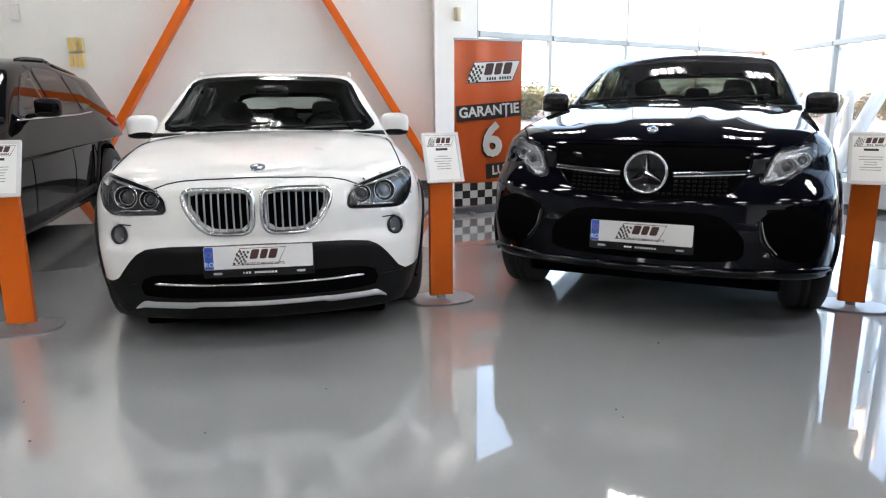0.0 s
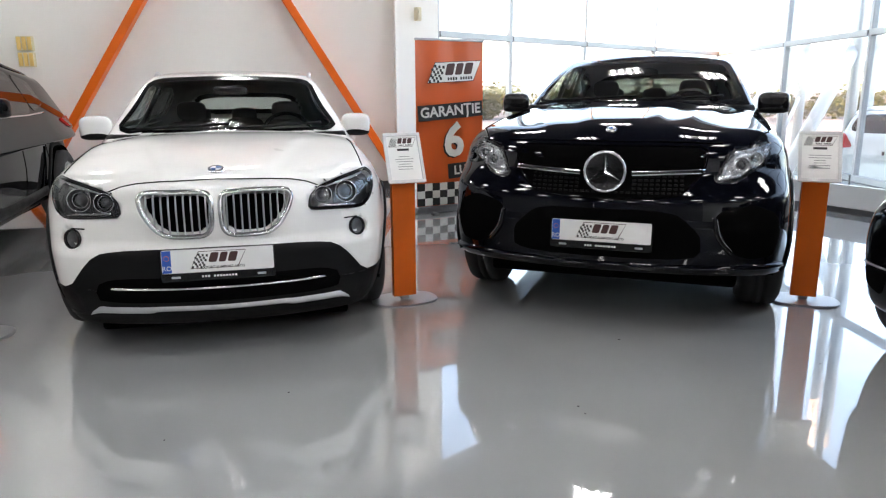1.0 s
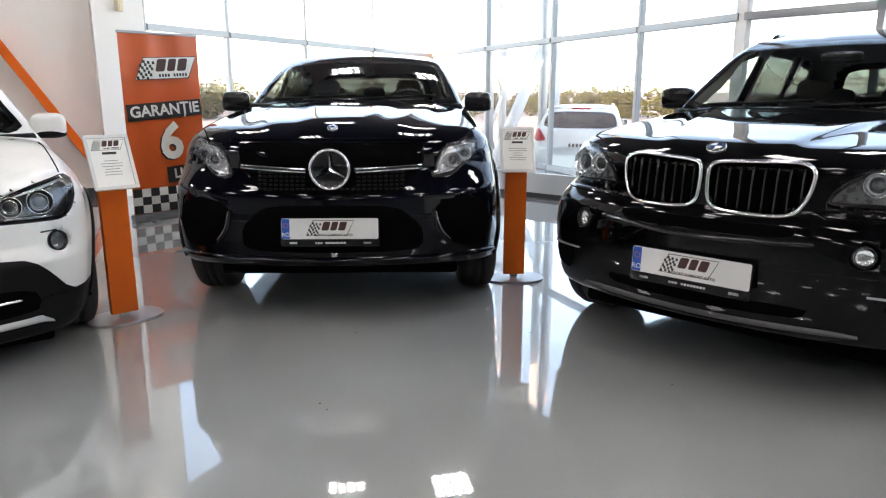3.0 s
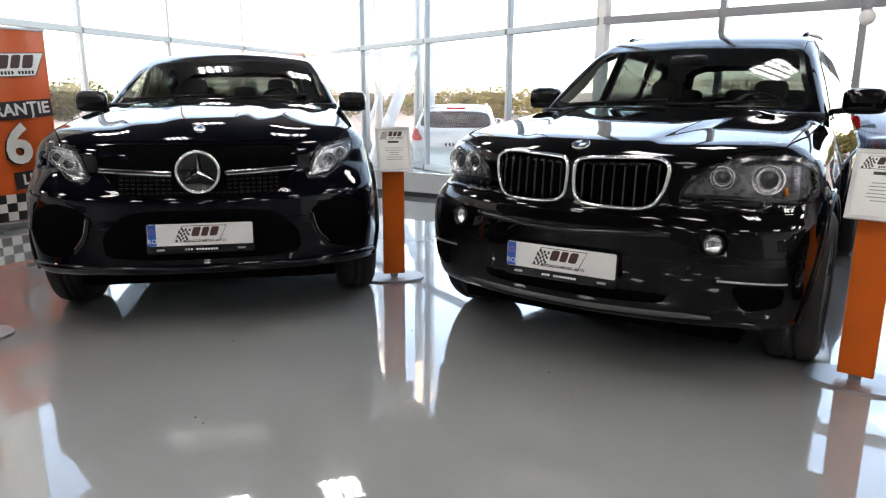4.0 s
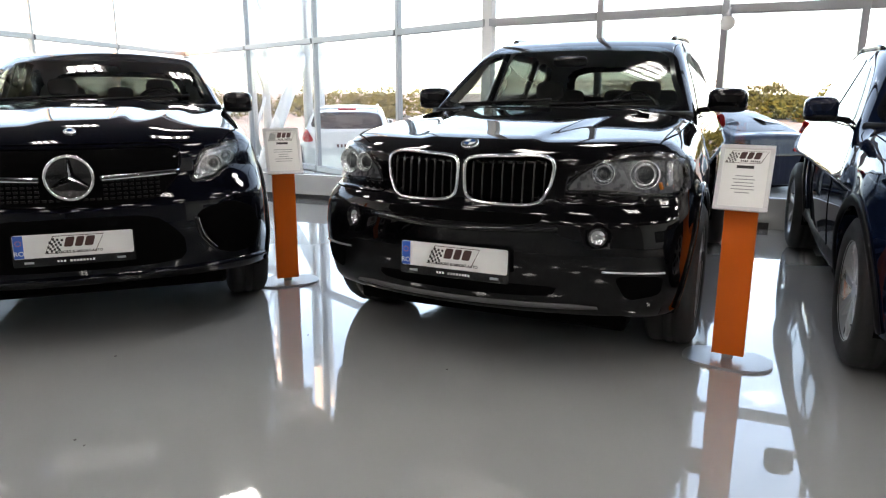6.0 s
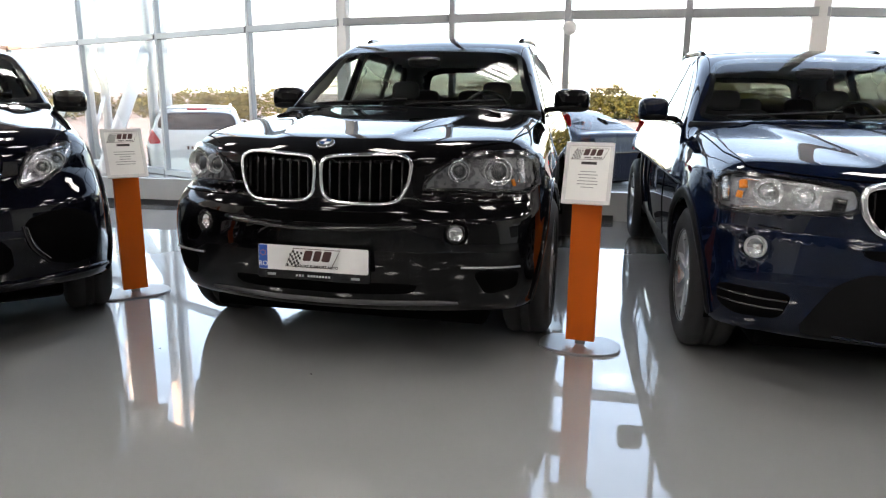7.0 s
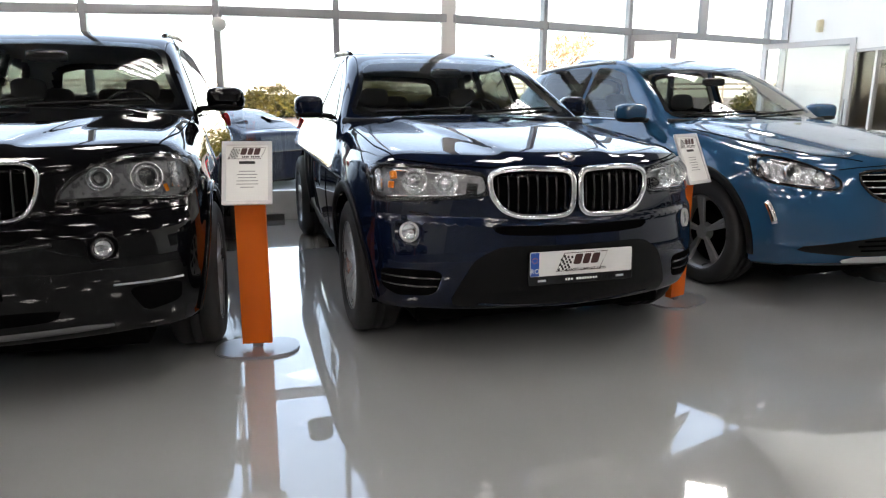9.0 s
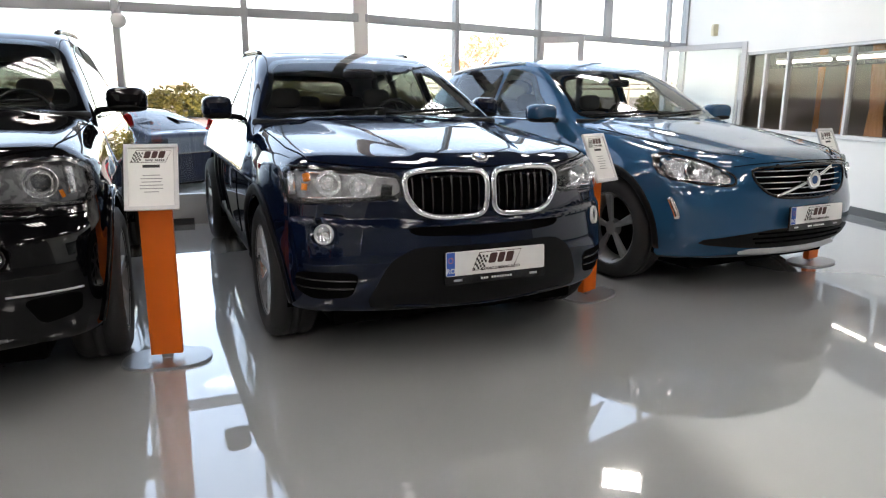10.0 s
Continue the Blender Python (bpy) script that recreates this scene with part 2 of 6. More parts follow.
# ceiling light panels
def ceiling_light():
    t = empty("ceiling_light", pose(0, 0, 0), "square recessed ceiling light with four bright tubes", "ceiling light", "ceiling lights")
    bm = bmesh.new()
    for x in (-0.3, 0.3):
        box(bm, (x, 0, -0.02), (0.03, 0.63, 0.05))
    for y in (-0.3, 0.3):
        box(bm, (0, y, -0.02), (0.57, 0.03, 0.05))
    part("frame", bm, M["white_metal"], t)
    for k in range(4):
        bm = bmesh.new()
        cyl(bm, 0.036, 0.036, (-0.21 + 0.14 * k, -0.28, -0.02), (-0.21 + 0.14 * k, 0.28, -0.02), 12)
        part("tube", bm, M["lightpanel"], t, smooth=True)
    bm = bmesh.new()
    for k in range(5):
        box(bm, (0, -0.23 + 0.115 * k, -0.064), (0.57, 0.016, 0.014))
    part("louvre", bm, M["white_metal"], t)
    return t


first = ceiling_light()
spots = [(x, y) for x in (-6.0, -3.5, -1.0, 1.5, 4.0, 6.0) for y in (-6.5, -3.5, -0.5, 2.5, 5.5, 8.5) if not (x > 5 and y > 5) and not (x < -5 and y > 6) and (x, y) != (4.0, 8.5)]
spots += [(3.78, 8.91), (5.12, 8.0), (9.53, -3.77), (7.6, -1.8), (7.9, -4.4)]
for i, (x, y) in enumerate(spots):
    m = pose(x, y, CEIL - 0.01, 0, 0, -20)
    if i == 0:
        first.matrix_world = m
    else:
        copy_thing(first, m)

# ---- car materials ----
def paint(name, color, metal=0.0, rough=0.25, spec=0.05, ior=1.5):
    return material(name, color, rough, metal=metal, coat=1.0, coat_ior=ior, coat_rough=0.012, var=0.03, scale=3.0, rough_var=0.03, bump=0.0, spec=spec, fine=0.06, bump_scale=900.0)


M.update({
    "white_paint": paint("white_car_paint", (0.80, 0.80, 0.78), rough=0.3),
    "navy_paint": paint("navy_car_paint", (0.0016, 0.002, 0.0048), spec=0.0, ior=1.40),
    "black_paint": paint("black_car_paint", (0.002, 0.002, 0.0025), spec=0.0, ior=1.40),
    "blue_paint": paint("dark_blue_car_paint", (0.0022, 0.0055, 0.018), spec=0.0, ior=1.44),
    "azure_paint": paint("azure_car_paint", (0.015, 0.070, 0.150), 0.1, 0.25, ior=1.6),
    # black paint with coat IOR lowered to dim the white wall's reflection
    "weak_gloss_black": paint("weak_gloss_black_car_paint", (0.003, 0.003, 0.0035), spec=0.0, ior=1.22),
    "dark_satin": material("dark_satin_trim", (0.10, 0.10, 0.105), 0.35, metal=0.6, var=0.08),
    "plastic": material("black_trim_plastic", (0.005, 0.005, 0.0055), 0.5, var=0.1, scale=8, bump=0.1, bump_scale=400.0, spec=0.14),
    "gloss_black": material("gloss_black_trim", (0.008, 0.008, 0.009), 0.12, var=0.05),
    "chrome": material("chrome", (0.82, 0.83, 0.84), 0.08, metal=1.0, var=0.03, rough_var=0.03),
    "satin": material("satin_silver", (0.50, 0.51, 0.52), 0.35, metal=0.7, var=0.05),
    "rubber": material("tyre_rubber", (0.014, 0.014, 0.015), 0.7, var=0.2, scale=10, bump=0.2, bump_scale=120.0),
    "rim": material("alloy", (0.45, 0.46, 0.47), 0.3, metal=0.8, var=0.06),
    "screen": thin_glass("windscreen_glass", (0.84, 0.88, 0.86)),
    "tint": thin_glass("side_window_glass", (0.50, 0.55, 0.54)),
    "privacy": thin_glass("privacy_glass", (0.075, 0.09, 0.09)),
    "lens": thin_glass("lamp_lens", (0.93, 0.94, 0.95)),
    "reflector": material("lamp_reflector", (0.90, 0.91, 0.92), 0.10, metal=1.0, var=0.05, scale=40, bump=0.5, bump_scale=80.0),
    "lamp_dark": material("lamp_housing", (0.03, 0.031, 0.034), 0.25, var=0.1),
    "lamp_grey": material("lamp_housing_grey", (0.16, 0.162, 0.168), 0.28, metal=0.3, var=0.2, scale=30),
    "lamp_silver": material("lamp_housing_silver", (0.50, 0.51, 0.53), 0.16, metal=0.85, var=0.25, scale=30, bump=0.5, bump_scale=60.0),
    "lamp_chrome": material("lamp_housing_chrome", (0.34, 0.345, 0.355), 0.22, metal=0.6, var=0.3, scale=30, bump=0.5, bump_scale=60.0),
    "lamp_glass": material("lamp_bulb_glass", (0.05, 0.052, 0.055), 0.05, var=0.05, spec=0.8),
    "amber": material("amber_lens", (0.75, 0.22, 0.02), 0.15, var=0.05),
    "red_lens": material("red_lens", (0.55, 0.012, 0.012), 0.12, var=0.05),
    "seat": material("seat_cloth", (0.085, 0.082, 0.080), 0.8, var=0.15, bump=0.2, bump_scale=300.0),
    "liner": material("cabin_lining", (0.50, 0.49, 0.46), 0.9, var=0.1),
    # near-black: the shade inside gaps and openings is put into this colour
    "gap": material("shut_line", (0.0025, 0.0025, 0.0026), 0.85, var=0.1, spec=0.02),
    "plate": material("plate_white", (0.80, 0.80, 0.79), 0.35, var=0.03),
    "plate_blue": material("plate_blue", (0.02, 0.09, 0.42), 0.35, var=0.03),
    "paper": material("printed_paper", (0.82, 0.82, 0.80), 0.5, var=0.02),
    "ink": material("black_ink", (0.015, 0.014, 0.014), 0.5, var=0.05),
    "ink_grey": material("grey_ink", (0.30, 0.30, 0.30), 0.6, var=0.05),
    "maroon": material("maroon_ink", (0.055, 0.016, 0.014), 0.5, var=0.05),
    "badge_blue": material("badge_blue", (0.03, 0.08, 0.22), 0.2, var=0.03),
})


# ---- car surface: a smooth implicit body ----
def curve(pts):
    """A smooth curve through (x, y) points, without overshoot."""
    xs, ys = np.array([p[0] for p in pts], float), np.array([p[1] for p in pts], float)
    h, d = np.diff(xs), np.diff(ys) / np.diff(xs)
    m = np.zeros(len(xs))
    m[0], m[-1] = d[0], d[-1]
    for i in range(1, len(xs) - 1):
        if d[i - 1] * d[i] > 0:
            w1, w2 = 2 * h[i] + h[i - 1], h[i] + 2 * h[i - 1]
            m[i] = (w1 + w2) / (w1 / d[i - 1] + w2 / d[i])

    def at(x):
        x = np.clip(x, xs[0], xs[-1])
        i = np.clip(np.searchsorted(xs, x, side="right") - 1, 0, len(xs) - 2)
        s = (x - xs[i]) / h[i]
        return ys[i] * (1 + 2 * s) * (1 - s) ** 2 + m[i] * h[i] * s * (1 - s) ** 2 + ys[i + 1] * s * s * (3 - 2 * s) + m[i + 1] * h[i] * s * s * (s - 1)
    return at


def smax(a, b, k):
    h = np.clip(0.5 + 0.5 * (a - b) / k, 0, 1)
    return b * (1 - h) + a * h + k * h * (1 - h)


def poly_dist(poly, x, z):
    """Signed distance to an outline, negative inside."""
    d = np.full(np.broadcast(x, z).shape, 1e9)
    inside = np.zeros(d.shape, bool)
    n = len(poly)
    for i in range(n):
        ax, az = poly[i]
        bx, bz = poly[(i + 1) % n]
        ex, ez = bx - ax, bz - az
        t = np.clip(((x - ax) * ex + (z - az) * ez) / (ex * ex + ez * ez + 1e-12), 0, 1)
        d = np.minimum(d, (x - ax - t * ex) ** 2 + (z - az - t * ez) ** 2)
        c = ((az > z) != (bz > z)) & (x < (bx - ax) * (z - az) / ((bz - az) if bz != az else 1e-12) + ax)
        inside ^= c
    return np.where(inside, -np.sqrt(d), np.sqrt(d))


def chaikin(poly, times=2, k=0.14):
    """A closed outline with rounded corners."""
    for _ in range(times):
        out = []
        for i in range(len(poly)):
            a, b = poly[i], poly[(i + 1) % len(poly)]
            out += [((1 - k) * a[0] + k * b[0], (1 - k) * a[1] + k * b[1]), (k * a[0] + (1 - k) * b[0], k * a[1] + (1 - k) * b[1])]
        poly = out
    return poly


def resample(poly, n):
    p = np.array(list(poly) + [poly[0]], float)
    s = np.concatenate([[0], np.cumsum(np.hypot(*np.diff(p, axis=0).T))])
    t = np.linspace(0, s[-1], n, endpoint=False)
    return np.stack([np.interp(t, s, p[:, 0]), np.interp(t, s, p[:, 1])], 1)


def inset(poly, w):
    """An outline moved inwards by w."""
    p = np.array(poly, float)
    if np.sum(p[:, 0] * np.roll(p[:, 1], -1) - p[:, 1] * np.roll(p[:, 0], -1)) < 0:
        w = -w
    e = np.roll(p, -1, 0) - np.roll(p, 1, 0)
    e /= np.linalg.norm(e, axis=1)[:, None] + 1e-9
    return p + w * np.stack([-e[:, 1], e[:, 0]], 1)


class Shell:
    """The outer surface of a car: x across, y back from the nose, z up."""

    def __init__(self, s):
        self.s = s
        self.hood, self.nose, self.side, self.roof = curve(s["hood"]), curve(s["nose"]), curve(s["side"]), curve(s["roof"])
        self.taper, self.sweep = curve(s["taper"]), curve(s["sweep"])
        self.recess = []

    def body(self, x, y, z, rec=True, arch=True):
        s = self.s
        hw, a = s["hw"], np.abs(x)
        u = a / hw
        front = self.nose(z) + self.sweep(z) * u ** 2 + s["plan"][1] * u ** 8
        if rec:
            if np.ndim(y) == 1:
                near = y < 0.7
                add = np.zeros(len(y))
                an, zn = a[near], z[near]
                for poly, depth in self.recess:
                    add[near] += depth * np.clip(0.5 - poly_dist(poly, an, zn) / 0.02, 0, 1)
                front = front + add
            else:
                for poly, depth in self.recess:
                    front = front + depth * np.clip(0.5 - poly_dist(poly, a, z) / 0.02, 0, 1)
        top = self.hood(y) - s["crown"][0] * u ** 2 - s["crown"][1] * u ** 8
        for x0, x1, amp, wide in s["ridges"]:
            xr = x0 + (x1 - x0) * np.clip(y / s["cowl"][0], 0, 1)
            top = top + amp / (1 + np.exp(np.clip((a - xr) / wide, -30, 30))) * np.clip(1.6 - y / s["cowl"][0], 0, 1)
        half = hw - self.taper(y) - self.side(z)
        for ax in (s["axf"], s["axr"]):
            d = np.sqrt((y - ax) ** 2 + (z - s["R"]) ** 2) - (s["R"] + 0.06)
            half = half + s["flare"] * np.exp(-np.clip(d, 0, None) ** 2 / 0.006)
        half = half - s["crease"] * np.exp(-((z - s["crease_z"]) / 0.05) ** 2) * np.clip((y - 0.9) / 0.5, 0, 1)
        g = smax(a - half, z - top, s["k_top"])
        g = smax(g, (front - y) * 0.9, s["k_nose"])
        g = smax(g, (y - (s["L"] - 0.12 * u ** 4 - 0.10 * np.clip((z - 0.7) / 0.4, 0, 1))) * 0.9, 0.12)
        g = smax(g, s["clear"] + s["clear_rise"] * np.clip(0.5 - y, 0, 1) - z, 0.05)
        if arch:
            for ax in (s["axf"], s["axr"]):
                d = np.sqrt((y - ax) ** 2 + (z - s["R"]) ** 2) - (s["R"] + 0.055)
                g = np.maximum(g, -np.maximum(d, hw - 0.34 - a))
        return g

    def house(self, x, y, z):
        s = self.s
        a = np.abs(x)
        u = a / s["hw"]
        (yb, zb), (yt, zt) = s["cowl"], s["header"]
        k = (yt - yb) / (zt - zb)
        c = 1 / math.sqrt(1 + k * k)
        g = (yb + k * (z - zb) + s["wrap"] * u ** 2 + 0.05 * np.sin(np.clip((z - zb) / (zt - zb), 0, 1) * np.pi) * -0.6 - y) * c
        g = smax(g, z - (self.roof(y) - s["roof_crown"] * u ** 2), 0.06)
        (rb, rzb), (rt, rzt) = s["rear"]
        k2 = (rb - rt) / (rzt - rzb)
        g = smax(g, (y - (rb - k2 * (z - rzb) - 0.12 * u ** 2)) / math.sqrt(1 + k2 * k2), 0.10)
        g = smax(g, a - (s["belt_half"] - s["tumble"] * (z - s["belt"]) - 0.10 * np.clip((y - s["axr"] + 0.4) / 1.2, 0, 1) ** 2), 0.07)
        g = smax(g, (y - (s["L"] - 0.07 - 0.12 * u ** 4)) * 0.9, 0.05)
        return smax(g, s["belt"] - 0.25 - z, 0.02)

    def f(self, x, y, z):
        a, b = self.body(x, y, z), self.house(x, y, z)
        return -smax(-a, -b, 0.035)

    def grad(self, fn, p):
        e = 0.0015
        q = []
        for k in range(3):
            d = np.zeros(3)
            d[k] = e
            q.append(fn(*(p + d).T) - fn(*(p - d).T))
        g = np.stack(q, 1) / (2 * e)
        return g

    def project(self, fn, start, way, reach, n=36):
        """Where rays from start along way first meet the surface, and its normals."""
        start, way = np.asarray(start, float), np.asarray(way, float)
        lo = np.zeros(len(start))
        hi = np.full(len(start), reach)
        found = np.zeros(len(start), bool)
        prev = np.zeros(len(start))
        for t in np.linspace(0, reach, n)[1:]:
            v = fn(*(start + way * t).T) < 0
            new_hit = v & ~found
            lo[new_hit], hi[new_hit] = prev[new_hit], t
            found |= v
            prev[:] = t
        for _ in range(12):
            mid = (lo + hi) / 2
            v = fn(*(start + way * mid[:, None]).T) < 0
            hi, lo = np.where(v, mid, hi), np.where(v, lo, mid)
        p = start + way * hi[:, None]
        g = self.grad(fn, p)
        return p, g / (np.linalg.norm(g, axis=1)[:, None] + 1e-9)

    def plain(self, x, y, z):
        return self.body(x, y, z, rec=False, arch=False)

    def front(self, pts):
        p = np.array(pts, float)
        st = np.stack([p[:, 0], np.full(len(p), -0.15), p[:, 1]], 1)
        return self.project(self.plain, st, (0, 1, 0), 1.2)

    def glass_front(self, pts):
        p = np.array(pts, float)
        st = np.stack([p[:, 0], np.full(len(p), 0.5), p[:, 1]], 1)
        return self.project(self.house, st, (0, 1, 0), 2.2)

    def glass_rear(self, pts):
        p = np.array(pts, float)
        st = np.stack([p[:, 0], np.full(len(p), self.s["L"] + 0.4), p[:, 1]], 1)
        return self.project(self.house, st, (0, -1, 0), 2.2)

    def from_side(self, sx, fn):
        def pr(pts):
            p = np.array(pts, float)
            st = np.stack([np.full(len(p), sx * (self.s["hw"] + 0.25)), p[:, 0], p[:, 1]], 1)
            return self.project(fn, st, (-sx, 0, 0), 0.9)
        return pr

    def top(self, pts):
        p = np.array(pts, float)
        st = np.stack([p[:, 0], p[:, 1], np.full(len(p), 1.45)], 1)
        return self.project(self.plain, st, (0, 0, -1), 1.0)

    def over(self, pts):
        p = np.array(pts, float)
        st = np.stack([p[:, 0], p[:, 1], np.full(len(p), 2.1)], 1)
        return self.project(self.house, st, (0, 0, -1), 1.2)

    def nets(self, h):
        """The surface as quads on a grid of cells, each corner drawn onto the true surface."""
        s = self.s
        xs = np.arange(-s["hw"] - 0.12, s["hw"] + 0.12 + h, h)
        ys = np.arange(-0.12, s["L"] + 0.15, h)
        zs = np.arange(s["clear"] - 0.1, s["H"] + 0.12, h)
        f = self.f(xs[:, None, None], ys[None, :, None], zs[None, None, :])
        neg = f < 0
        cnt = sum(neg[i:neg.shape[0] - 1 + i, j:neg.shape[1] - 1 + j, k:neg.shape[2] - 1 + k].astype(int) for i in (0, 1) for j in (0, 1) for k in (0, 1))
        cell = (cnt > 0) & (cnt < 8)
        ids = np.full(cell.shape, -1)
        ids[cell] = np.arange(cell.sum())
        c = np.argwhere(cell)
        p = np.stack([xs[c[:, 0]], ys[c[:, 1]], zs[c[:, 2]]], 1) + h / 2
        for _ in range(4):
            v = self.f(*p.T)
            g = self.grad(self.f, p)
            step = (v / (np.sum(g * g, 1) + 1e-6))[:, None] * g
            ln = np.linalg.norm(step, axis=1)[:, None]
            p = p - step * np.minimum(1, h * 0.7 / (ln + 1e-9))
        g = self.grad(self.f, p)
        nrm = g / (np.linalg.norm(g, axis=1)[:, None] + 1e-9)
        quads = []
        for ax in range(3):
            sl0, sl1 = [slice(None)] * 3, [slice(None)] * 3
            sl0[ax], sl1[ax] = slice(0, -1), slice(1, None)
            a, b = neg[tuple(sl0)], neg[tuple(sl1)]
            e = np.argwhere(a != b)
            o1, o2 = [(1, 2), (2, 0), (0, 1)][ax]
            ok = (e[:, o1] > 0) & (e[:, o2] > 0) & (e[:, o1] < ids.shape[o1]) & (e[:, o2] < ids.shape[o2])
            e = e[ok]
            flip = ~a[tuple(e.T)]
            cs = []
            for d1, d2 in ((-1, -1), (0, -1), (0, 0), (-1, 0)):
                q = e.copy()
                q[:, o1] += d1
                q[:, o2] += d2
                cs.append(ids[tuple(q.T)])
            q = np.stack(cs, 1)
            q[flip] = q[flip][:, ::-1]
            quads.append(q)
        return p, nrm, np.concatenate(quads)


def sub_mesh(name, p, nrm, quads, mat, parent, label="", shift=0.0):
    """Some quads of a surface as a mesh of its own, with the surface's true normals."""
    if len(quads) == 0:
        return None
    used, inv = np.unique(quads, return_inverse=True)
    q = inv.reshape(quads.shape)
    me = bpy.data.meshes.new(name)
    v = p[used] + nrm[used] * shift
    me.from_pydata(v.tolist(), [], q.tolist())
    me.update()
    for f in me.polygons:
        f.use_smooth = True
    if not shift:
        me.normals_split_custom_set_from_vertices(nrm[used].tolist())
    return link(name, me, mat, parent, label)


def patch(name, outline, proj, off, mat, parent, n=44, rings=(1.0, 0.86, 0.66, 0.44, 0.22), skirt=0.0, label=""):
    """A sheet with a crisp outline laid on the car's surface."""
    o = resample(outline, n)
    c = o.mean(0)
    pts = np.concatenate([c + (o - c) * r for r in rings] + [c[None]])
    p, nr = proj(pts)
    v = p + nr * off
    nrm = nr
    faces = []
    k = len(rings)
    for r in range(k - 1):
        for i in range(n):
            j = (i + 1) % n
            faces.append((r * n + i, r * n + j, (r + 1) * n + j, (r + 1) * n + i))
    for i in range(n):
        faces.append(((k - 1) * n + i, (k - 1) * n + (i + 1) % n, k * n))
    if skirt:
        v = np.concatenate([v, p[:n] + nr[:n] * (off - skirt)])
        nrm = np.concatenate([nrm, nr[:n]])
        b = k * n + 1
        for i in range(n):
            j = (i + 1) % n
            faces.append((b + i, b + j, j, i))
    a, b2, c2 = v[faces[0][0]], v[faces[0][1]], v[faces[0][2]]
    if np.dot(np.cross(b2 - a, c2 - b2), nr[0]) < 0:
        faces = [f[::-1] for f in faces]
    me = bpy.data.meshes.new(name)
    me.from_pydata(v.tolist(), [], faces)
    me.update()
    for f in me.polygons:
        f.use_smooth = True
    me.normals_split_custom_set_from_vertices(nrm.tolist())
    return link(name, me, mat, parent, label)


def band(name, outer, inner, proj, off, mat, parent, n=64, label=""):
    """A ring between two outlines laid on the car's surface."""
    pts = np.concatenate([resample(outer, n), resample(inner, n)])
    p, nr = proj(pts)
    v = p + nr * off
    faces = [(i, (i + 1) % n, n + (i + 1) % n, n + i) for i in range(n)]
    if np.dot(np.cross(v[1] - v[0], v[n + 1] - v[1]), nr[0]) < 0:
        faces = [f[::-1] for f in faces]
    return raw(name, v.tolist(), faces, mat, parent, label, smooth=True)


def strip(name, top, low, proj, off, mat, parent, n=60, label=""):
    """A band across the nose between an upper and a lower line, each given by (x, z) for one half."""
    w = top[-1][0]
    t, b = curve(top), curve(low)
    xs = np.linspace(-w, w, n)
    rows = [(x, b(abs(x)) + (t(abs(x)) - b(abs(x))) * k / 3) for k in range(4) for x in xs]
    p, nr = proj(np.array(rows, float))
    o = np.full(len(rows), off)
    o[:n] = o[-n:] = -0.004
    v = p + nr * o[:, None]
    v[:n, 2] -= 0.0
    faces = [(k * n + i, k * n + i + 1, k * n + n + i + 1, k * n + n + i) for k in range(3) for i in range(n - 1)]
    return raw(name, v.tolist(), faces, mat, parent, label, smooth=True)


def tube(name, pts, r, mat, parent, closed=False, sides=8, label="", flat=1.0, nrm=None):
    """A round or flattened bar along a line of points."""
    p = np.array(pts, float)
    n = len(p)
    if closed:
        t = np.roll(p, -1, 0) - np.roll(p, 1, 0)
    else:
        t = np.gradient(p, axis=0)
    t /= np.linalg.norm(t, axis=1)[:, None] + 1e-9
    ref = np.array(nrm) if nrm is not None else np.tile(np.array([0.0, -1.0, 0.15]), (n, 1))
    a = np.cross(t, ref)
    a /= np.linalg.norm(a, axis=1)[:, None] + 1e-9
    b = np.cross(a, t)
    v = []
    for k in range(sides):
        w = 2 * math.pi * k / sides
        v.append(p + a * (r * math.cos(w)) + b * (r * flat * math.sin(w)))
    v = np.stack(v, 1).reshape(-1, 3)
    faces = []
    m = n if closed else n - 1
    for i in range(m):
        j = (i + 1) % n
        for k in range(sides):
            l = (k + 1) % sides
            faces.append((i * sides + k, i * sides + l, j * sides + l, j * sides + k))
    if not closed:
        faces.append(tuple(range(sides))[::-1])
        faces.append(tuple((n - 1) * sides + k for k in range(sides)))
    return raw(name, v.tolist(), faces, mat, parent, label, smooth=True)


def lathe(name, prof, centre, axis, mat, parent, n=40, label=""):
    """A turned form: prof gives (radius, along) pairs."""
    ax = Vector(axis).normalized()
    q = ax.to_track_quat("Z", "Y").to_matrix()
    v, faces = [], []
    k = len(prof)
    for i in range(n):
        w = 2 * math.pi * i / n
        for r, h in prof:
            v.append(tuple(Vector(centre) + q @ Vector((r * math.cos(w), r * math.sin(w), h))))
    for i in range(n):
        j = (i + 1) % n
        for m in range(k - 1):
            faces.append((i * k + m, j * k + m, j * k + m + 1, i * k + m + 1))
    return raw(name, v, faces, mat, parent, label, smooth=True)


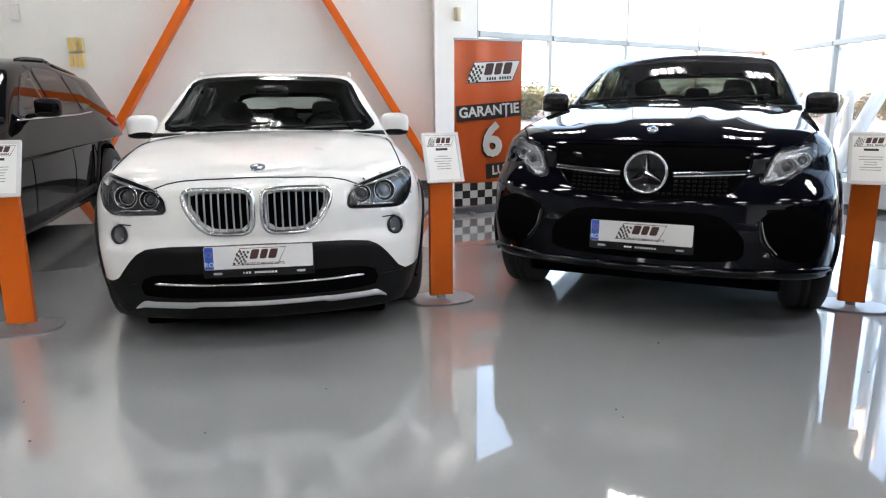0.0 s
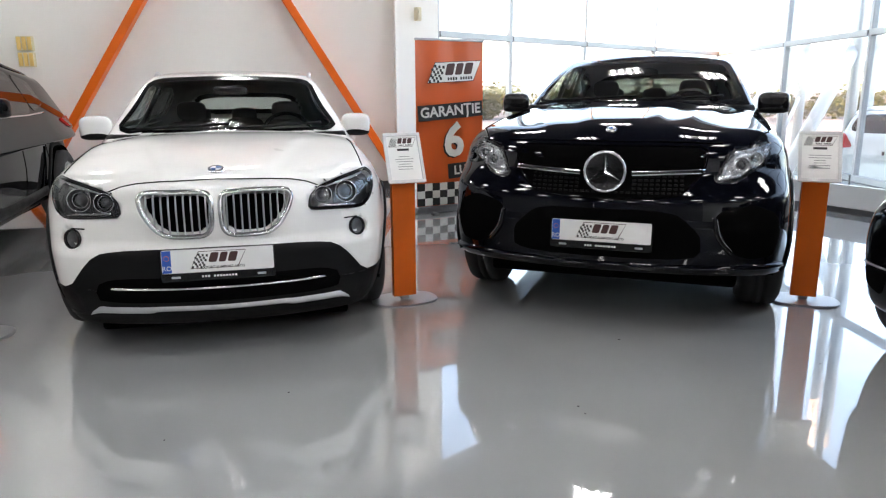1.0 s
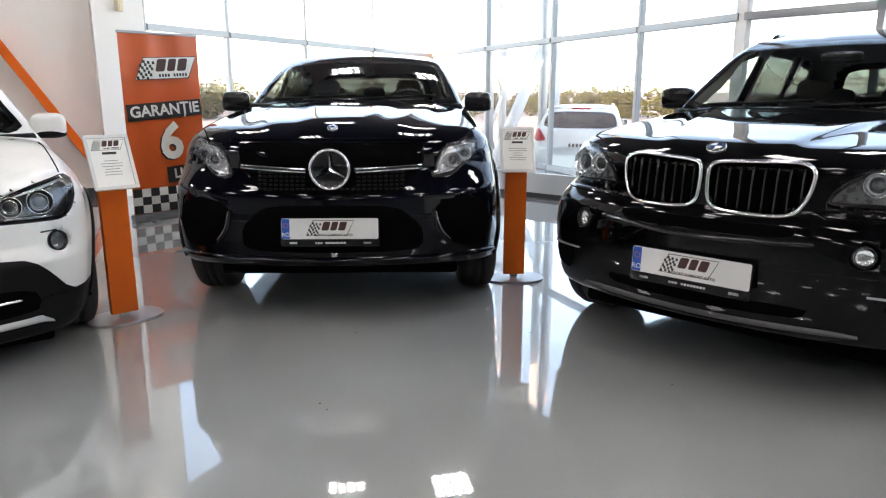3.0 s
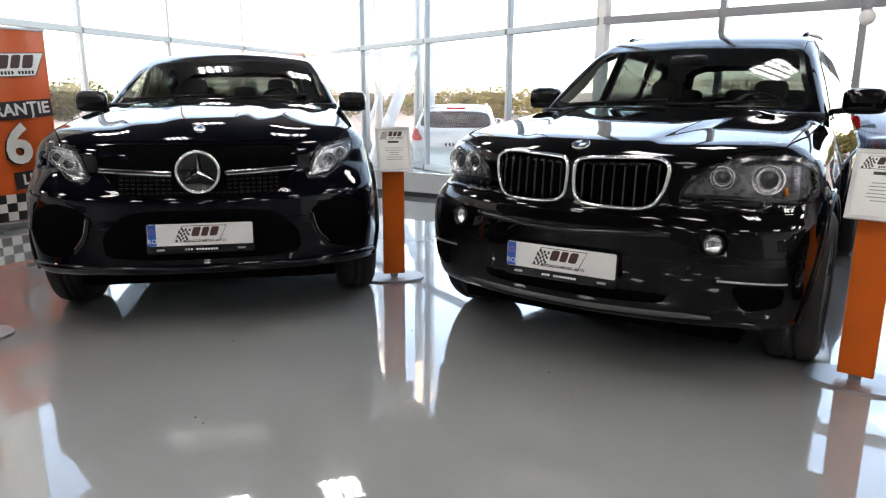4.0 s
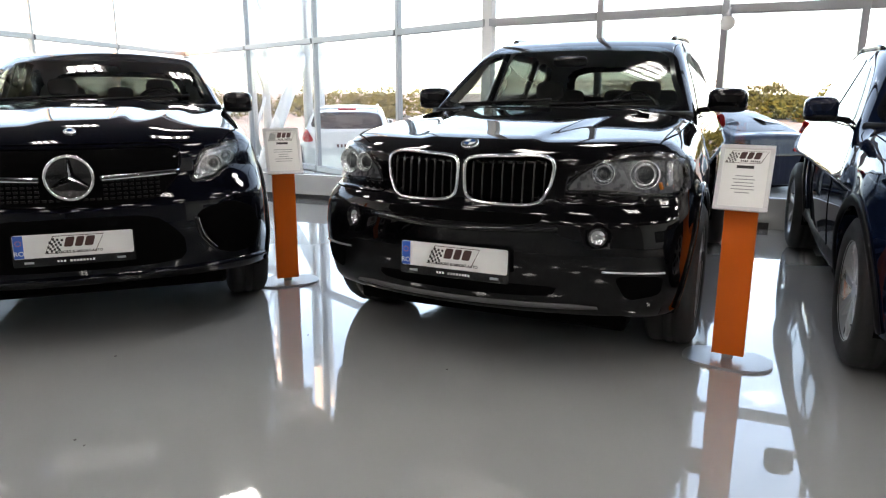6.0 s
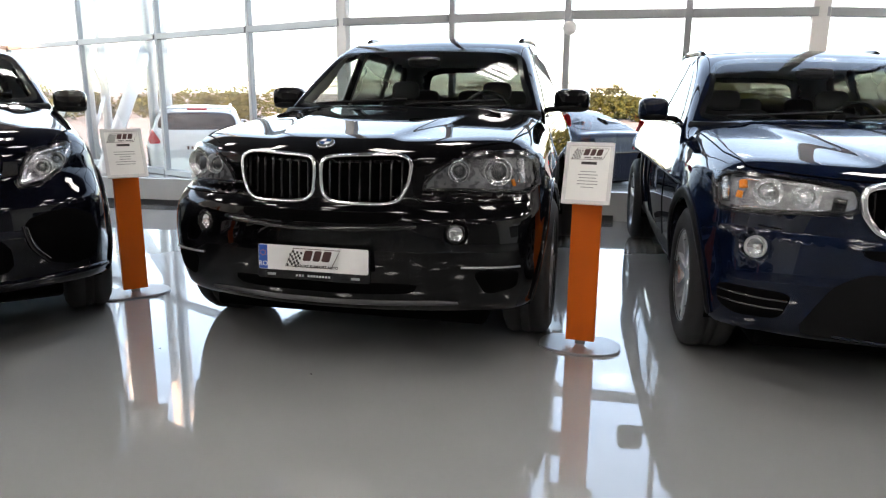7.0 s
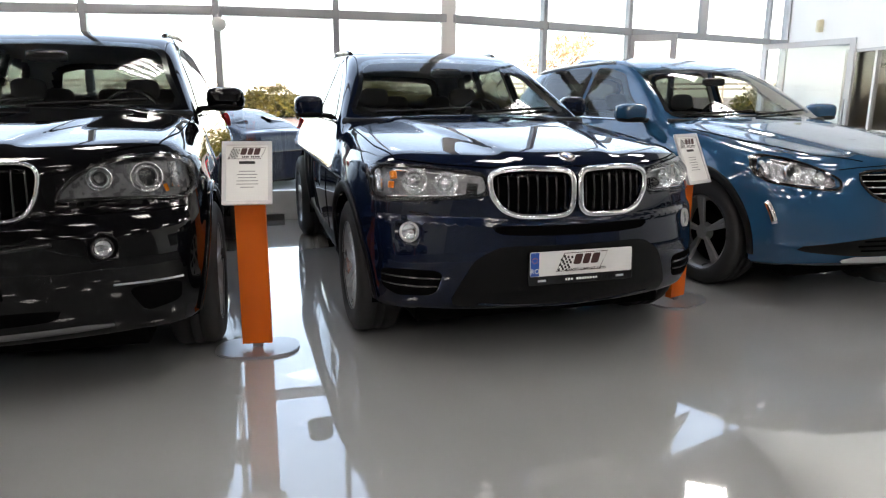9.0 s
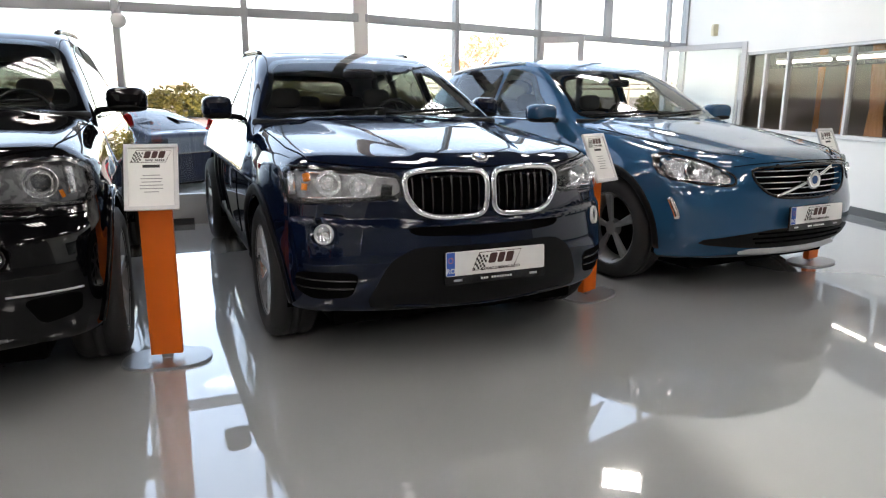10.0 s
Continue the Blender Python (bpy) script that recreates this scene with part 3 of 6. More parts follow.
def blob(name, c, size, e, mat, parent, m=None, label="", nu=28, nv=18):
    """A rounded block (superellipsoid) with half sizes."""
    v, faces = [], []
    sp = lambda w, k: math.copysign(abs(w) ** k, w)
    for i in range(nv + 1):
        a = -math.pi / 2 + math.pi * i / nv
        for j in range(nu):
            b = 2 * math.pi * j / nu
            q = Vector((size[0] * sp(math.cos(a), e) * sp(math.cos(b), e), size[1] * sp(math.cos(a), e) * sp(math.sin(b), e), size[2] * sp(math.sin(a), e)))
            v.append(tuple((m @ q if m is not None else q) + Vector(c)))
    for i in range(nv):
        for j in range(nu):
            faces.append((i * nu + j, i * nu + (j + 1) % nu, (i + 1) * nu + (j + 1) % nu, (i + 1) * nu + j))
    return raw(name, v, faces, mat, parent, label, smooth=True)


def mirror_x(poly, sx):
    return [(sx * x, z) for x, z in poly]


# ---- pieces of a car ----
def wheel(car, x, y, r, spokes, rim_r, wide=0.235, mat=None):
    """tyre, rim with spokes and hub"""
    out = 1 if x > 0 else -1
    w = empty_part("wheel", car)
    hw = wide / 2
    prof = [(rim_r, -hw * 0.9), (rim_r + 0.02, -hw), (r - 0.05, -hw * 1.03), (r - 0.012, -hw * 0.86), (r, -hw * 0.6), (r - 0.004, -0.03), (r - 0.012, -0.028), (r - 0.012, -0.018), (r - 0.002, -0.016), (r - 0.002, 0.016), (r - 0.012, 0.018), (r - 0.012, 0.028), (r - 0.004, 0.03), (r, hw * 0.6), (r - 0.012, hw * 0.86), (r - 0.05, hw * 1.03), (rim_r + 0.02, hw), (rim_r, hw * 0.9), (rim_r - 0.01, hw * 0.5)]
    lathe("tyre", prof, (x, y, r), (out, 0, 0), M["rubber"], w, 48)
    mt = mat or M["rim"]
    rim = lathe("rim", [(rim_r - 0.035, -0.05), (rim_r - 0.022, hw * 0.72), (rim_r - 0.004, hw * 0.84), (rim_r + 0.004, hw * 0.93)], (x, y, r), (out, 0, 0), mt, w, 48)
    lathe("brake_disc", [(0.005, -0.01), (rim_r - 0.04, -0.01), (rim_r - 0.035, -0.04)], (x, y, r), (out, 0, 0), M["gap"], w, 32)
    bm = bmesh.new()
    for k in range(spokes):
        a = 2 * math.pi * k / spokes + 0.2
        for da in (-0.075, 0.075):
            p0 = Vector((x + out * hw * 0.62, y + 0.05 * math.cos(a), r + 0.05 * math.sin(a)))
            p1 = Vector((x + out * hw * 0.74, y + (rim_r - 0.012) * math.cos(a + da), r + (rim_r - 0.012) * math.sin(a + da)))
            beam(bm, p0, p1, 0.030, 0.028, up=(1, 0, 0), bevel=0.006)
    cyl(bm, 0.062, 0.05, (x + out * hw * 0.3, y, r), (x + out * hw * 0.72, y, r), 20)
    part("spokes", bm, mt, w)
    return w


def empty_part(name, parent):
    """A small hub that carries the pieces of a part."""
    ob = new(name)
    ob.parent = parent
    return ob


def number_plate(car, p, tilt):
    """White plate with a blue strip in a black holder, with the dealer's mark as plain shapes."""
    m = Matrix.Translation(p) @ pose(0, 0, 0, 90 - tilt, 0, 0)
    bm = bmesh.new()
    slab(bm, rounded(0.535, 0.155, 0.012), -0.006, 0.006, m @ Matrix.Translation((0, -0.02, 0)))
    holder = part("plate_holder", bm, M["gloss_black"], car, "black plate holder")
    bm = bmesh.new()
    slab(bm, rounded(0.52, 0.112, 0.008), 0.006, 0.010, m)
    part("number_plate", bm, M["plate"], holder)
    bm = bmesh.new()
    slab(bm, [(-0.258, -0.054), (-0.217, -0.054), (-0.217, 0.054), (-0.258, 0.054)], 0.010, 0.0115, m)
    part("country_strip", bm, M["plate_blue"], holder)
    words("country_letters", "RO", 0.032, m @ Matrix.Translation((-0.2375, -0.032, 0.0125)), M["plate"], holder)
    bm = bmesh.new()
    for k in range(10):
        a = 2 * math.pi * k / 10
        box(bm, (-0.2375 + 0.012 * math.cos(a), 0.018 + 0.012 * math.sin(a), 0.012), (0.0035, 0.0035, 0.001), m)
    part("star_ring", bm, M["amber"], holder)
    mark(holder, m @ Matrix.Translation((0.0, 0.004, 0.0105)), 0.235)
    words("caption", "EXPORT SI IMPORT AUTO", 0.0175, m @ Matrix.Translation((0.02, -0.034, 0.0125)), M["ink"], holder, bold=0.0003)
    for k in range(12):
        if k != 3:
            bm = bmesh.new()
            box(bm, (-0.077 + 0.014 * k, -0.078, 0.0065), (0.0085, 0.009, 0.002), m)
            part("caption_bar", bm, M["plate"], holder)
    for x in (-0.2, 0.2):
        bm = bmesh.new()
        box(bm, (x, -0.078, 0.0065), (0.04, 0.010, 0.002), m)
        part("clip", bm, M["satin"], holder)
    return holder


def mark(parent, m, w, ground="plate"):
    """The dealer's mark: a slanted panel with a chequered flag and plain letter-sized blocks."""
    h = w * 0.36
    sl = 0.16 * h
    bm = bmesh.new()
    slab(bm, [(-w / 2 - sl, -h / 2), (w / 2 - sl * 2, -h / 2), (w / 2 + sl, h / 2), (-w / 2 + sl * 2, h / 2)], 0, 0.0008, m)
    part("mark_border", bm, M["maroon"], parent)
    bm = bmesh.new()
    b = 0.03 * w * 0.4
    slab(bm, [(-w / 2 - sl + b, -h / 2 + b), (w / 2 - sl * 2 - b, -h / 2 + b), (w / 2 + sl - b, h / 2 - b), (-w / 2 + sl * 2 + b, h / 2 - b)], 0.0008, 0.0016, m)
    part("mark_panel", bm, M[ground], parent)
    bm = bmesh.new()
    for i in range(6):
        for j in range(6):
            if (i + j) % 2 == 0:
                x, y = -w * 0.46 + i * w * 0.042, -h * 0.40 + j * h * 0.135 + 0.04 * h * math.sin(i * 1.1)
                dx = y * 0.33
                box(bm, (x + dx, y, 0.002), (w * 0.042, h * 0.135, 0.0008), m)
    part("mark_flag", bm, M["ink"], parent)
    bm = bmesh.new()
    for x, wd in ((-0.12, 0.15), (0.07, 0.13), (0.26, 0.15)):
        bm = bmesh.new()
        o = rounded(wd * w * 1.08, h * 0.56, 0.03 * w, 3)
        slab(bm, [(x * w + a + 0.3 * c + 0.03 * w, c + h * 0.13) for a, c in o], 0.0016, 0.0026, m)
        part("mark_block", bm, M["maroon"], parent)
    if ground != "plate":
        for k in range(10):
            if k != 4:
                bm = bmesh.new()
                box(bm, (-0.13 * w + 0.052 * w * k, -h * 0.33, 0.002), (0.034 * w, h * 0.14, 0.001), m)
                part("caption_bar", bm, M["ink"], parent)


def roundel(car, p, nrm, r, style):
    """The badge on the nose, as plain shapes."""
    b = lathe("badge", [(0.001, 0.006), (r * 0.8, 0.005), (r, 0.004), (r * 1.02, -0.004)], p, nrm, M["chrome"], car, 32)
    q = Vector(nrm).to_track_quat("Z", "Y").to_matrix().to_4x4()
    m = Matrix.Translation(p) @ q
    bm = bmesh.new()
    n = 24
    slab(bm, [(r * 0.68 * math.cos(2 * math.pi * t / n), r * 0.68 * math.sin(2 * math.pi * t / n)) for t in range(n)], 0.004, 0.0062, m)
    part("badge_ground", bm, M["plate"] if style == "quarters" else M["satin"], b)
    bm = bmesh.new()
    if style == "quarters":
        for k0 in (0, 12):
            pts = [(0, 0)] + [(r * 0.66 * math.cos(2 * math.pi * (k0 / 24 + t / 24)), r * 0.66 * math.sin(2 * math.pi * (k0 / 24 + t / 24))) for t in range(7)]
            slab(bm, pts, 0.0055, 0.0080, m)
        part("badge_field", bm, M["badge_blue"], b)
        bm = bmesh.new()
        o = [(r * 0.95 * math.cos(2 * math.pi * t / n), r * 0.95 * math.sin(2 * math.pi * t / n)) for t in range(n)]
        i2 = [(x * 0.72, y * 0.72) for x, y in o]
        vo, vi = [bm.verts.new(m @ Vector((x, y, 0.0062))) for x, y in o], [bm.verts.new(m @ Vector((x, y, 0.0066))) for x, y in i2]
        for k in range(n):
            bm.faces.new((vo[k], vo[(k + 1) % n], vi[(k + 1) % n], vi[k]))
        part("badge_ring", bm, M["ink"], b)
    else:
        slab(bm, [(r * 0.45 * math.cos(2 * math.pi * t / n), r * 0.45 * math.sin(2 * math.pi * t / n)) for t in range(n)], 0.0055, 0.0080, m)
        part("badge_field", bm, M["badge_blue"], b)
    return b


def lamp_unit(head, c, nrm, r, ring=True, bowl="chrome"):
    """A projector or reflector bowl behind the lens."""
    prof = [(0.001, 0.006), (r * 0.25, 0.004), (r * 0.45, -0.004), (r * 0.56, -0.018)]
    lathe("projector", prof, c, nrm, M["lamp_glass"] if ring else M["reflector"], head, 24)
    inner = M["reflector"] if bowl == "chrome" else M["gloss_black"]
    lathe("bowl", [(r * 0.5, -0.026), (r * 0.66, -0.012), (r * 0.84, 0.0), (r * 0.97, 0.010)], c, nrm, inner, head, 28)
    if ring:
        lathe("ring", [(r * 0.96, 0.008), (r * 1.0, 0.013), (r * 1.06, 0.009), (r * 1.05, -0.004)], c, nrm, M["chrome"], head, 32)
        lathe("inner_ring", [(r * 0.64, -0.008), (r * 0.68, -0.004), (r * 0.72, -0.008)], c, nrm, M["chrome"], head, 28)


def side_mirror(car, sx, x, y, z, size, mat):
    x0 = x - sx * size[0]
    mt = Matrix.Rotation(sx * radians(-8), 3, "Z")
    h = blob("mirror", (x, y, z), size, 0.56, mat, car, m=mt, label="")
    bm = bmesh.new()
    beam(bm, (x0 + sx * 0.04, y + 0.02, z - size[2] * 0.72), (x0 - sx * 0.16, y + 0.03, z - size[2] * 1.0), 0.07, 0.035, bevel=0.01)
    part("mirror_arm", bm, M["plastic"], h)
    blob("mirror_base", (x, y - 0.002, z - size[2] * 0.62), (size[0] * 0.97, size[1] * 1.0, size[2] * 0.40), 0.7, M["plastic"], h, m=mt)
    bm = bmesh.new()
    slab(bm, rounded(size[0] * 1.7, size[2] * 1.5, 0.03), 0, 0.004, Matrix.Translation((x, y + size[1] * 0.98, z)) @ pose(0, 0, 0, 90, 0, 0))
    part("mirror_glass", bm, M["chrome"], h)


def cabin(car, s):
    """Seats, dashboard and wheel seen through the glass."""
    yb, zb = s["cowl"]
    fl = zb - 0.96
    bm = bmesh.new()
    box(bm, (0, yb + 0.42, zb - 0.14), (s["hw"] * 2 - 0.36, 0.62, 0.22), None, 0.06)
    box(bm, (0.38, yb + 0.42, zb - 0.02), (0.36, 0.30, 0.10), None, 0.04)
    part("dashboard", bm, M["seat"], car, smooth=False)
    w = 2 * math.pi / 28
    cx, cy, cz = 0.38, yb + 0.86, zb - 0.06
    tube("steering_wheel", [(cx + 0.185 * math.cos(w * k), cy + 0.06 * math.sin(w * k), cz + 0.175 * math.sin(w * k)) for k in range(28)], 0.016, M["gloss_black"], car, closed=True)
    for y, xs in ((yb + 1.28, (-0.38, 0.38)), (yb + 2.15, (-0.42, 0.0, 0.42))):
        for x in xs:
            wd = 0.25 if y < yb + 2 else 0.21
            seat = blob("seat", (x, y - 0.25, fl + 0.36), (wd, 0.27, 0.09), 0.5, M["seat"], car)
            blob("backrest", (x, y, fl + 0.68), (wd, 0.07, 0.33), 0.5, M["seat"], seat, m=Matrix.Rotation(radians(-14), 3, "X"))
            blob("headrest", (x, y + 0.10, fl + (1.085 if y < yb + 2 else 1.02)), (0.115, 0.045, 0.075), 0.6, M["seat"], seat, m=Matrix.Rotation(radians(-10), 3, "X"))
    yt, zt = s["header"]
    blob("rear_view_mirror", (0, yt - 0.16, zt - 0.10), (0.115, 0.02, 0.035), 0.5, M["gloss_black"], car)


def build_car(s):
    """A whole car in its own frame; returns the empty that carries it."""
    car = empty("car", pose(0, 0, 0), s["label"], "car", "cars in the showroom")
    sh = Shell(s)
    hw, L = s["hw"], s["L"]
    kid = [chaikin(q, 2, 0.18) for q in s["grilles"]]
    head = chaikin(s["headlight"], 2)
    for q in kid:
        sh.recess.append((inset(resample(q, 44), 0.012).tolist(), s.get("grille_depth", 0.06)))
    sh.recess.append((inset(resample(head, 44), s.get("lamp_inset", 0.006)).tolist(), 0.075))
    for q in s["intakes"]:
        if not s.get("flush_intake"):
            sh.recess.append((chaikin(q, 2), 0.09))
    if "fog" in s:
        fx, fz, fr = s["fog"]
        fogp = [(fx + fr * math.cos(t * math.pi / 10), fz + fr * math.sin(t * math.pi / 10)) for t in range(20)]
        sh.recess.append((fogp, 0.035))
    sh.recess = [(resample(g, 22).tolist(), d) for g, d in sh.recess]
    p, nr, q = sh.nets(s.get("h", 0.024))
    c, n = p[q].mean(1), nr[q].mean(1)
    a = np.abs(c[:, 0])
    yb, zb = s["cowl"]
    yt, zt = s["header"]
    # openings for the glass
    ws = chaikin(s["screen"], 2, 0.16)
    wsf = resample([(x, z) for x, z in ws], 60)
    at_ws = (c[:, 1] < yt + 0.25) & (c[:, 1] > yb - 0.2) & (n[:, 1] < -0.2)
    d_ws = poly_dist(wsf.tolist(), c[:, 0], c[:, 2])
    cut, wide = (d_ws < -0.014) & at_ws, (d_ws < 0.015) & at_ws
    sidew = [resample(chaikin(w, 2, 0.10), 50) for w in s["windows"]]
    for w in sidew:
        dw = np.where(np.abs(n[:, 0]) > 0.5, poly_dist(w.tolist(), c[:, 1], c[:, 2]), 1.0)
        cut |= dw < -0.012
        wide |= dw < 0.015
    rw = resample(chaikin(s["rear_glass"], 2), 50)
    dr = np.where((c[:, 1] > L - 1.3) & (n[:, 1] > 0.2), poly_dist(rw.tolist(), c[:, 0], c[:, 2]), 1.0)
    cut |= dr < -0.014
    wide |= dr < 0.015
    # the painted panels
    hood_w = s["hood_half"]
    is_hood = (c[:, 1] < yb + 0.12) & (a < hood_w + 0.02 * c[:, 1]) & (n[:, 2] > 0.42) & (c[:, 2] > s["hood_z"] - 0.1)
    is_roof = (c[:, 2] > s["belt"] + 0.02) & ~is_hood
    is_bump = (c[:, 1] < s["axf"] - 0.25) & ~is_hood & ~is_roof
    is_fend = (c[:, 1] < yb + 0.30) & ~is_hood & ~is_roof & ~is_bump
    d1, d2 = s["doors"]
    is_door = (c[:, 1] >= yb + 0.30) & (c[:, 1] < d1) & ~is_roof & (a > hw - 0.3)
    is_door2 = (c[:, 1] >= d1) & (c[:, 1] < d2) & ~is_roof & (a > hw - 0.3)
    pt = s["paint"]
    if "clad_poly" in s:
        clad = ((poly_dist(inset(resample(s["clad_poly"], 60), 0.022).tolist(), c[:, 0], c[:, 2]) < 0) & (c[:, 1] < 0.5)) | ((c[:, 2] < s["clad_z"]) & (a > s["clad_x"]))
        sub_mesh("bumper_cladding", p, nr, q[clad & is_bump], M["plastic"], car)
        cut |= clad & is_bump
    rest = ~(is_hood | is_roof | is_bump | is_fend | is_door | is_door2)
    body = None
    for name, mask in (("body", rest), ("bonnet", is_hood), ("front_bumper", is_bump), ("roof", is_roof)):
        o = sub_mesh(name, p, nr, q[mask & ~cut], pt, car)
    for name, mask in (("fender", is_fend), ("front_door", is_door), ("rear_door", is_door2)):
        for sx in (-1, 1):
            sub_mesh(name, p, nr, q[mask & ~cut & (c[:, 0] * sx > 0)], pt, car)
    lining = (c[:, 1] > yb + 0.05) & ~wide & (c[:, 2] > 0.55)
    sub_mesh("cabin_lining", p, nr, q[lining][:, ::-1], M["liner"], car, shift=-0.03)
    # glass with black borders
    band("screen_border", ws, inset(wsf, 0.03), sh.glass_front, 0.002, M["gloss_black"], car)
    patch("windscreen", ws, sh.glass_front, 0.0045, M["screen"], car, n=60)
    for sx in (-1, 1):
        for w in sidew:
            pr = sh.from_side(sx, sh.house)
            band("window_border", inset(w, -0.012), inset(w, 0.045), pr, 0.003, M["gloss_black"], car)
            patch("side_window", w, pr, 0.005, M["tint" if w is sidew[0] else "privacy"], car, n=50)
        wp, wn = sh.from_side(sx, sh.house)(np.array(s["belt_line"]))
        tube("window_trim", wp + wn * 0.003, 0.009, s["belt_mat"], car, nrm=wn)
    band("rear_border", rw, inset(rw, 0.06), sh.glass_rear, 0.002, M["gloss_black"], car)
    patch("rear_window", rw, sh.glass_rear, 0.0045, M[s.get("rear_tint", "privacy")], car)
    # headlights
    for sx in (-1, 1):
        hp = mirror_x(head, sx)
        hl = patch("headlight", resample(hp, 44), sh.front, -0.026, s["lamp_mat"], car, skirt=-0.026, label=s["lamp_label"])
        for (x, z, r, ring) in s["lamp_units"]:
            cp, cn = sh.front([(sx * x, z)])
            d = Vector(cn[0]).lerp(Vector((0, -1, 0)), 0.75).normalized()
            lamp_unit(hl, tuple(Vector(cp[0]) + Vector(cn[0]) * 0.0), d, r, ring, s.get("ring", "chrome"))
        for x0, z0, x1, z1, rr, mk in s["lamp_bars"]:
            bp, bn = sh.front([(sx * (x0 + (x1 - x0) * t), z0 + (z1 - z0) * t) for t in np.linspace(0, 1, 8)])
            tube("light_strip", bp - bn * 0.014, rr, M[mk], hl, nrm=bn)
        ho = resample(hp, 64)
        band("lamp_border", inset(ho, -0.004), inset(ho, s.get("lamp_rim", 0.011)), sh.front, 0.0015, M["gloss_black"], hl)
        patch("lens", resample(hp, 44), sh.front, 0.012, M["lens"], hl)
        rp, rn = sh.front(resample(inset(resample(hp, 44), -0.002), 44))
        tube("lamp_edge", rp + rn * 0.0005, 0.0035, s.get("lamp_edge", M["gloss_black"]), hl, closed=True, nrm=rn)
    # grille openings
    for gi, g in enumerate(kid):
        for sx in ((-1, 1) if not s.get("one_grille") else (1,)):
            gp = resample(mirror_x(g, sx), 56)
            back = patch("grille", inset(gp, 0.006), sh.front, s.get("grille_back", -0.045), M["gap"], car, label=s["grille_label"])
            rp, rn = sh.front(gp)
            tube("grille_frame", rp + rn * s.get("grille_out", 0.004), s["grille_r"], s["grille_mat"], back, closed=True, sides=10, flat=0.8, nrm=rn)
            if s["slats"][0] == "v":
                _, count, rr, mt = s["slats"]
                x0, x1 = gp[:, 0].min(), gp[:, 0].max()
                for k in range(count):
                    x = x0 + (x1 - x0) * (k + 0.8) / (count + 0.6)
                    zz = np.linspace(gp[:, 1].min(), gp[:, 1].max(), 60)
                    zs = zz[poly_dist(gp.tolist(), np.full(60, x), zz) < -0.004]
                    if len(zs) > 6:
                        bp, bn = sh.front([(x, z) for z in np.linspace(zs[0], zs[-1], 8)])
                        tube("slat", bp - bn * 0.016, rr, M[mt], back, nrm=bn, sides=6, flat=2.2)
            elif s["slats"][0] == "h":
                _, count, rr, mt = s["slats"]
                z0, z1 = gp[:, 1].min(), gp[:, 1].max()
                for k in range(count):
                    z = z0 + (z1 - z0) * (k + 0.8) / (count + 0.6)
                    xx = np.linspace(gp[:, 0].min(), gp[:, 0].max(), 80)
                    xs = xx[poly_dist(gp.tolist(), xx, np.full(80, z)) < -0.004]
                    if len(xs) > 6:
                        bp, bn = sh.front([(x, z) for x in np.linspace(xs[0], xs[-1], 16)])
                        tube("slat", bp - bn * 0.014, rr, M[mt], back, nrm=bn, sides=6, flat=2.0)
    # lower bumper
    for poly, off, mt, nm in s["trims"]:
        patch(nm, resample(chaikin(poly, 2), 72), sh.front, off, M[mt], car, n=72, rings=(1.0, 0.95, 0.86, 0.74, 0.6, 0.44, 0.26, 0.1), skirt=0.008)
    for top, low, off, mt, nm in s.get("strips", []):
        strip(nm, top, low, sh.front, off, M[mt], car)
    for g in s["intakes"]:
        for sx in ((-1, 1) if min(x for x, z in g) > 0 else (1,)):
            # near-black sheet on the surface, its colour stands in for the intake's shade
            patch("air_intake_shade", resample(chaikin(mirror_x(g, sx), 2), 56), sh.front, 0.003 if s.get("flush_intake") else -0.07 if s.get("open_intake", True) else 0.012, M["gap"], car, n=56)
            rp, rn = sh.front(resample(chaikin(mirror_x(g, sx), 2), 56))
            tube("intake_edge", rp - rn * 0.001, 0.004, s.get("edge_mat", M["plastic"]), car, closed=True, nrm=rn)
    for pts, rr, mt, nm, both in s["bars"]:
        for sx in ((-1, 1) if both else (1,)):
            ln = curve([(i, v[1]) for i, v in enumerate(pts)])
            lx = curve([(i, v[0]) for i, v in enumerate(pts)])
            tt = np.linspace(0, len(pts) - 1, 8 * len(pts))
            bp, bn = sh.front(np.stack([sx * lx(tt), ln(tt)], 1))
            tube(nm, bp + bn * (rr * 0.5 + s.get("bar_out", 0.0)), rr, M[mt], car, nrm=bn)
    if "fog" in s:
        for sx in (-1, 1):
            cp, cn = sh.front([(sx * fx, fz)])
            cc, d = Vector(cp[0]), Vector(cn[0])
            fg = lathe("fog_lamp", [(0.001, -0.022), (fr * 0.5, -0.026), (fr * 0.88, -0.008)], cc, d, M[s.get("fog_mat", "reflector")], car, 28, "round clear fog lamp")
            lathe("fog_ring", [(fr * 0.86, -0.010), (fr * 0.92, 0.004), (fr * 1.04, 0.004), (fr * 1.08, -0.010)], cc, d, s.get("fog_ring", M["gloss_black"]), fg, 32)
            lathe("fog_lens", [(0.001, 0.003), (fr * 0.5, 0.001), (fr * 0.9, -0.005)], cc, d, M["lens"], fg, 28)
    # shut lines
    for pts in s["top_lines"]:
        for sx in (-1, 1):
            ln = np.array(pts, float)
            t = np.linspace(0, len(ln) - 1, 40)
            xy = np.stack([sx * np.interp(t, range(len(ln)), ln[:, 0]), np.interp(t, range(len(ln)), ln[:, 1])], 1)
            bp, bn = sh.top(xy)
            tube("shut_line", bp + bn * 0.001, 0.0035, M["gap"], car, sides=6, nrm=bn)
    for pts in s["front_lines"]:
        for sx in (-1, 1):
            ln = np.array(pts, float)
            t = np.linspace(0, len(ln) - 1, 40)
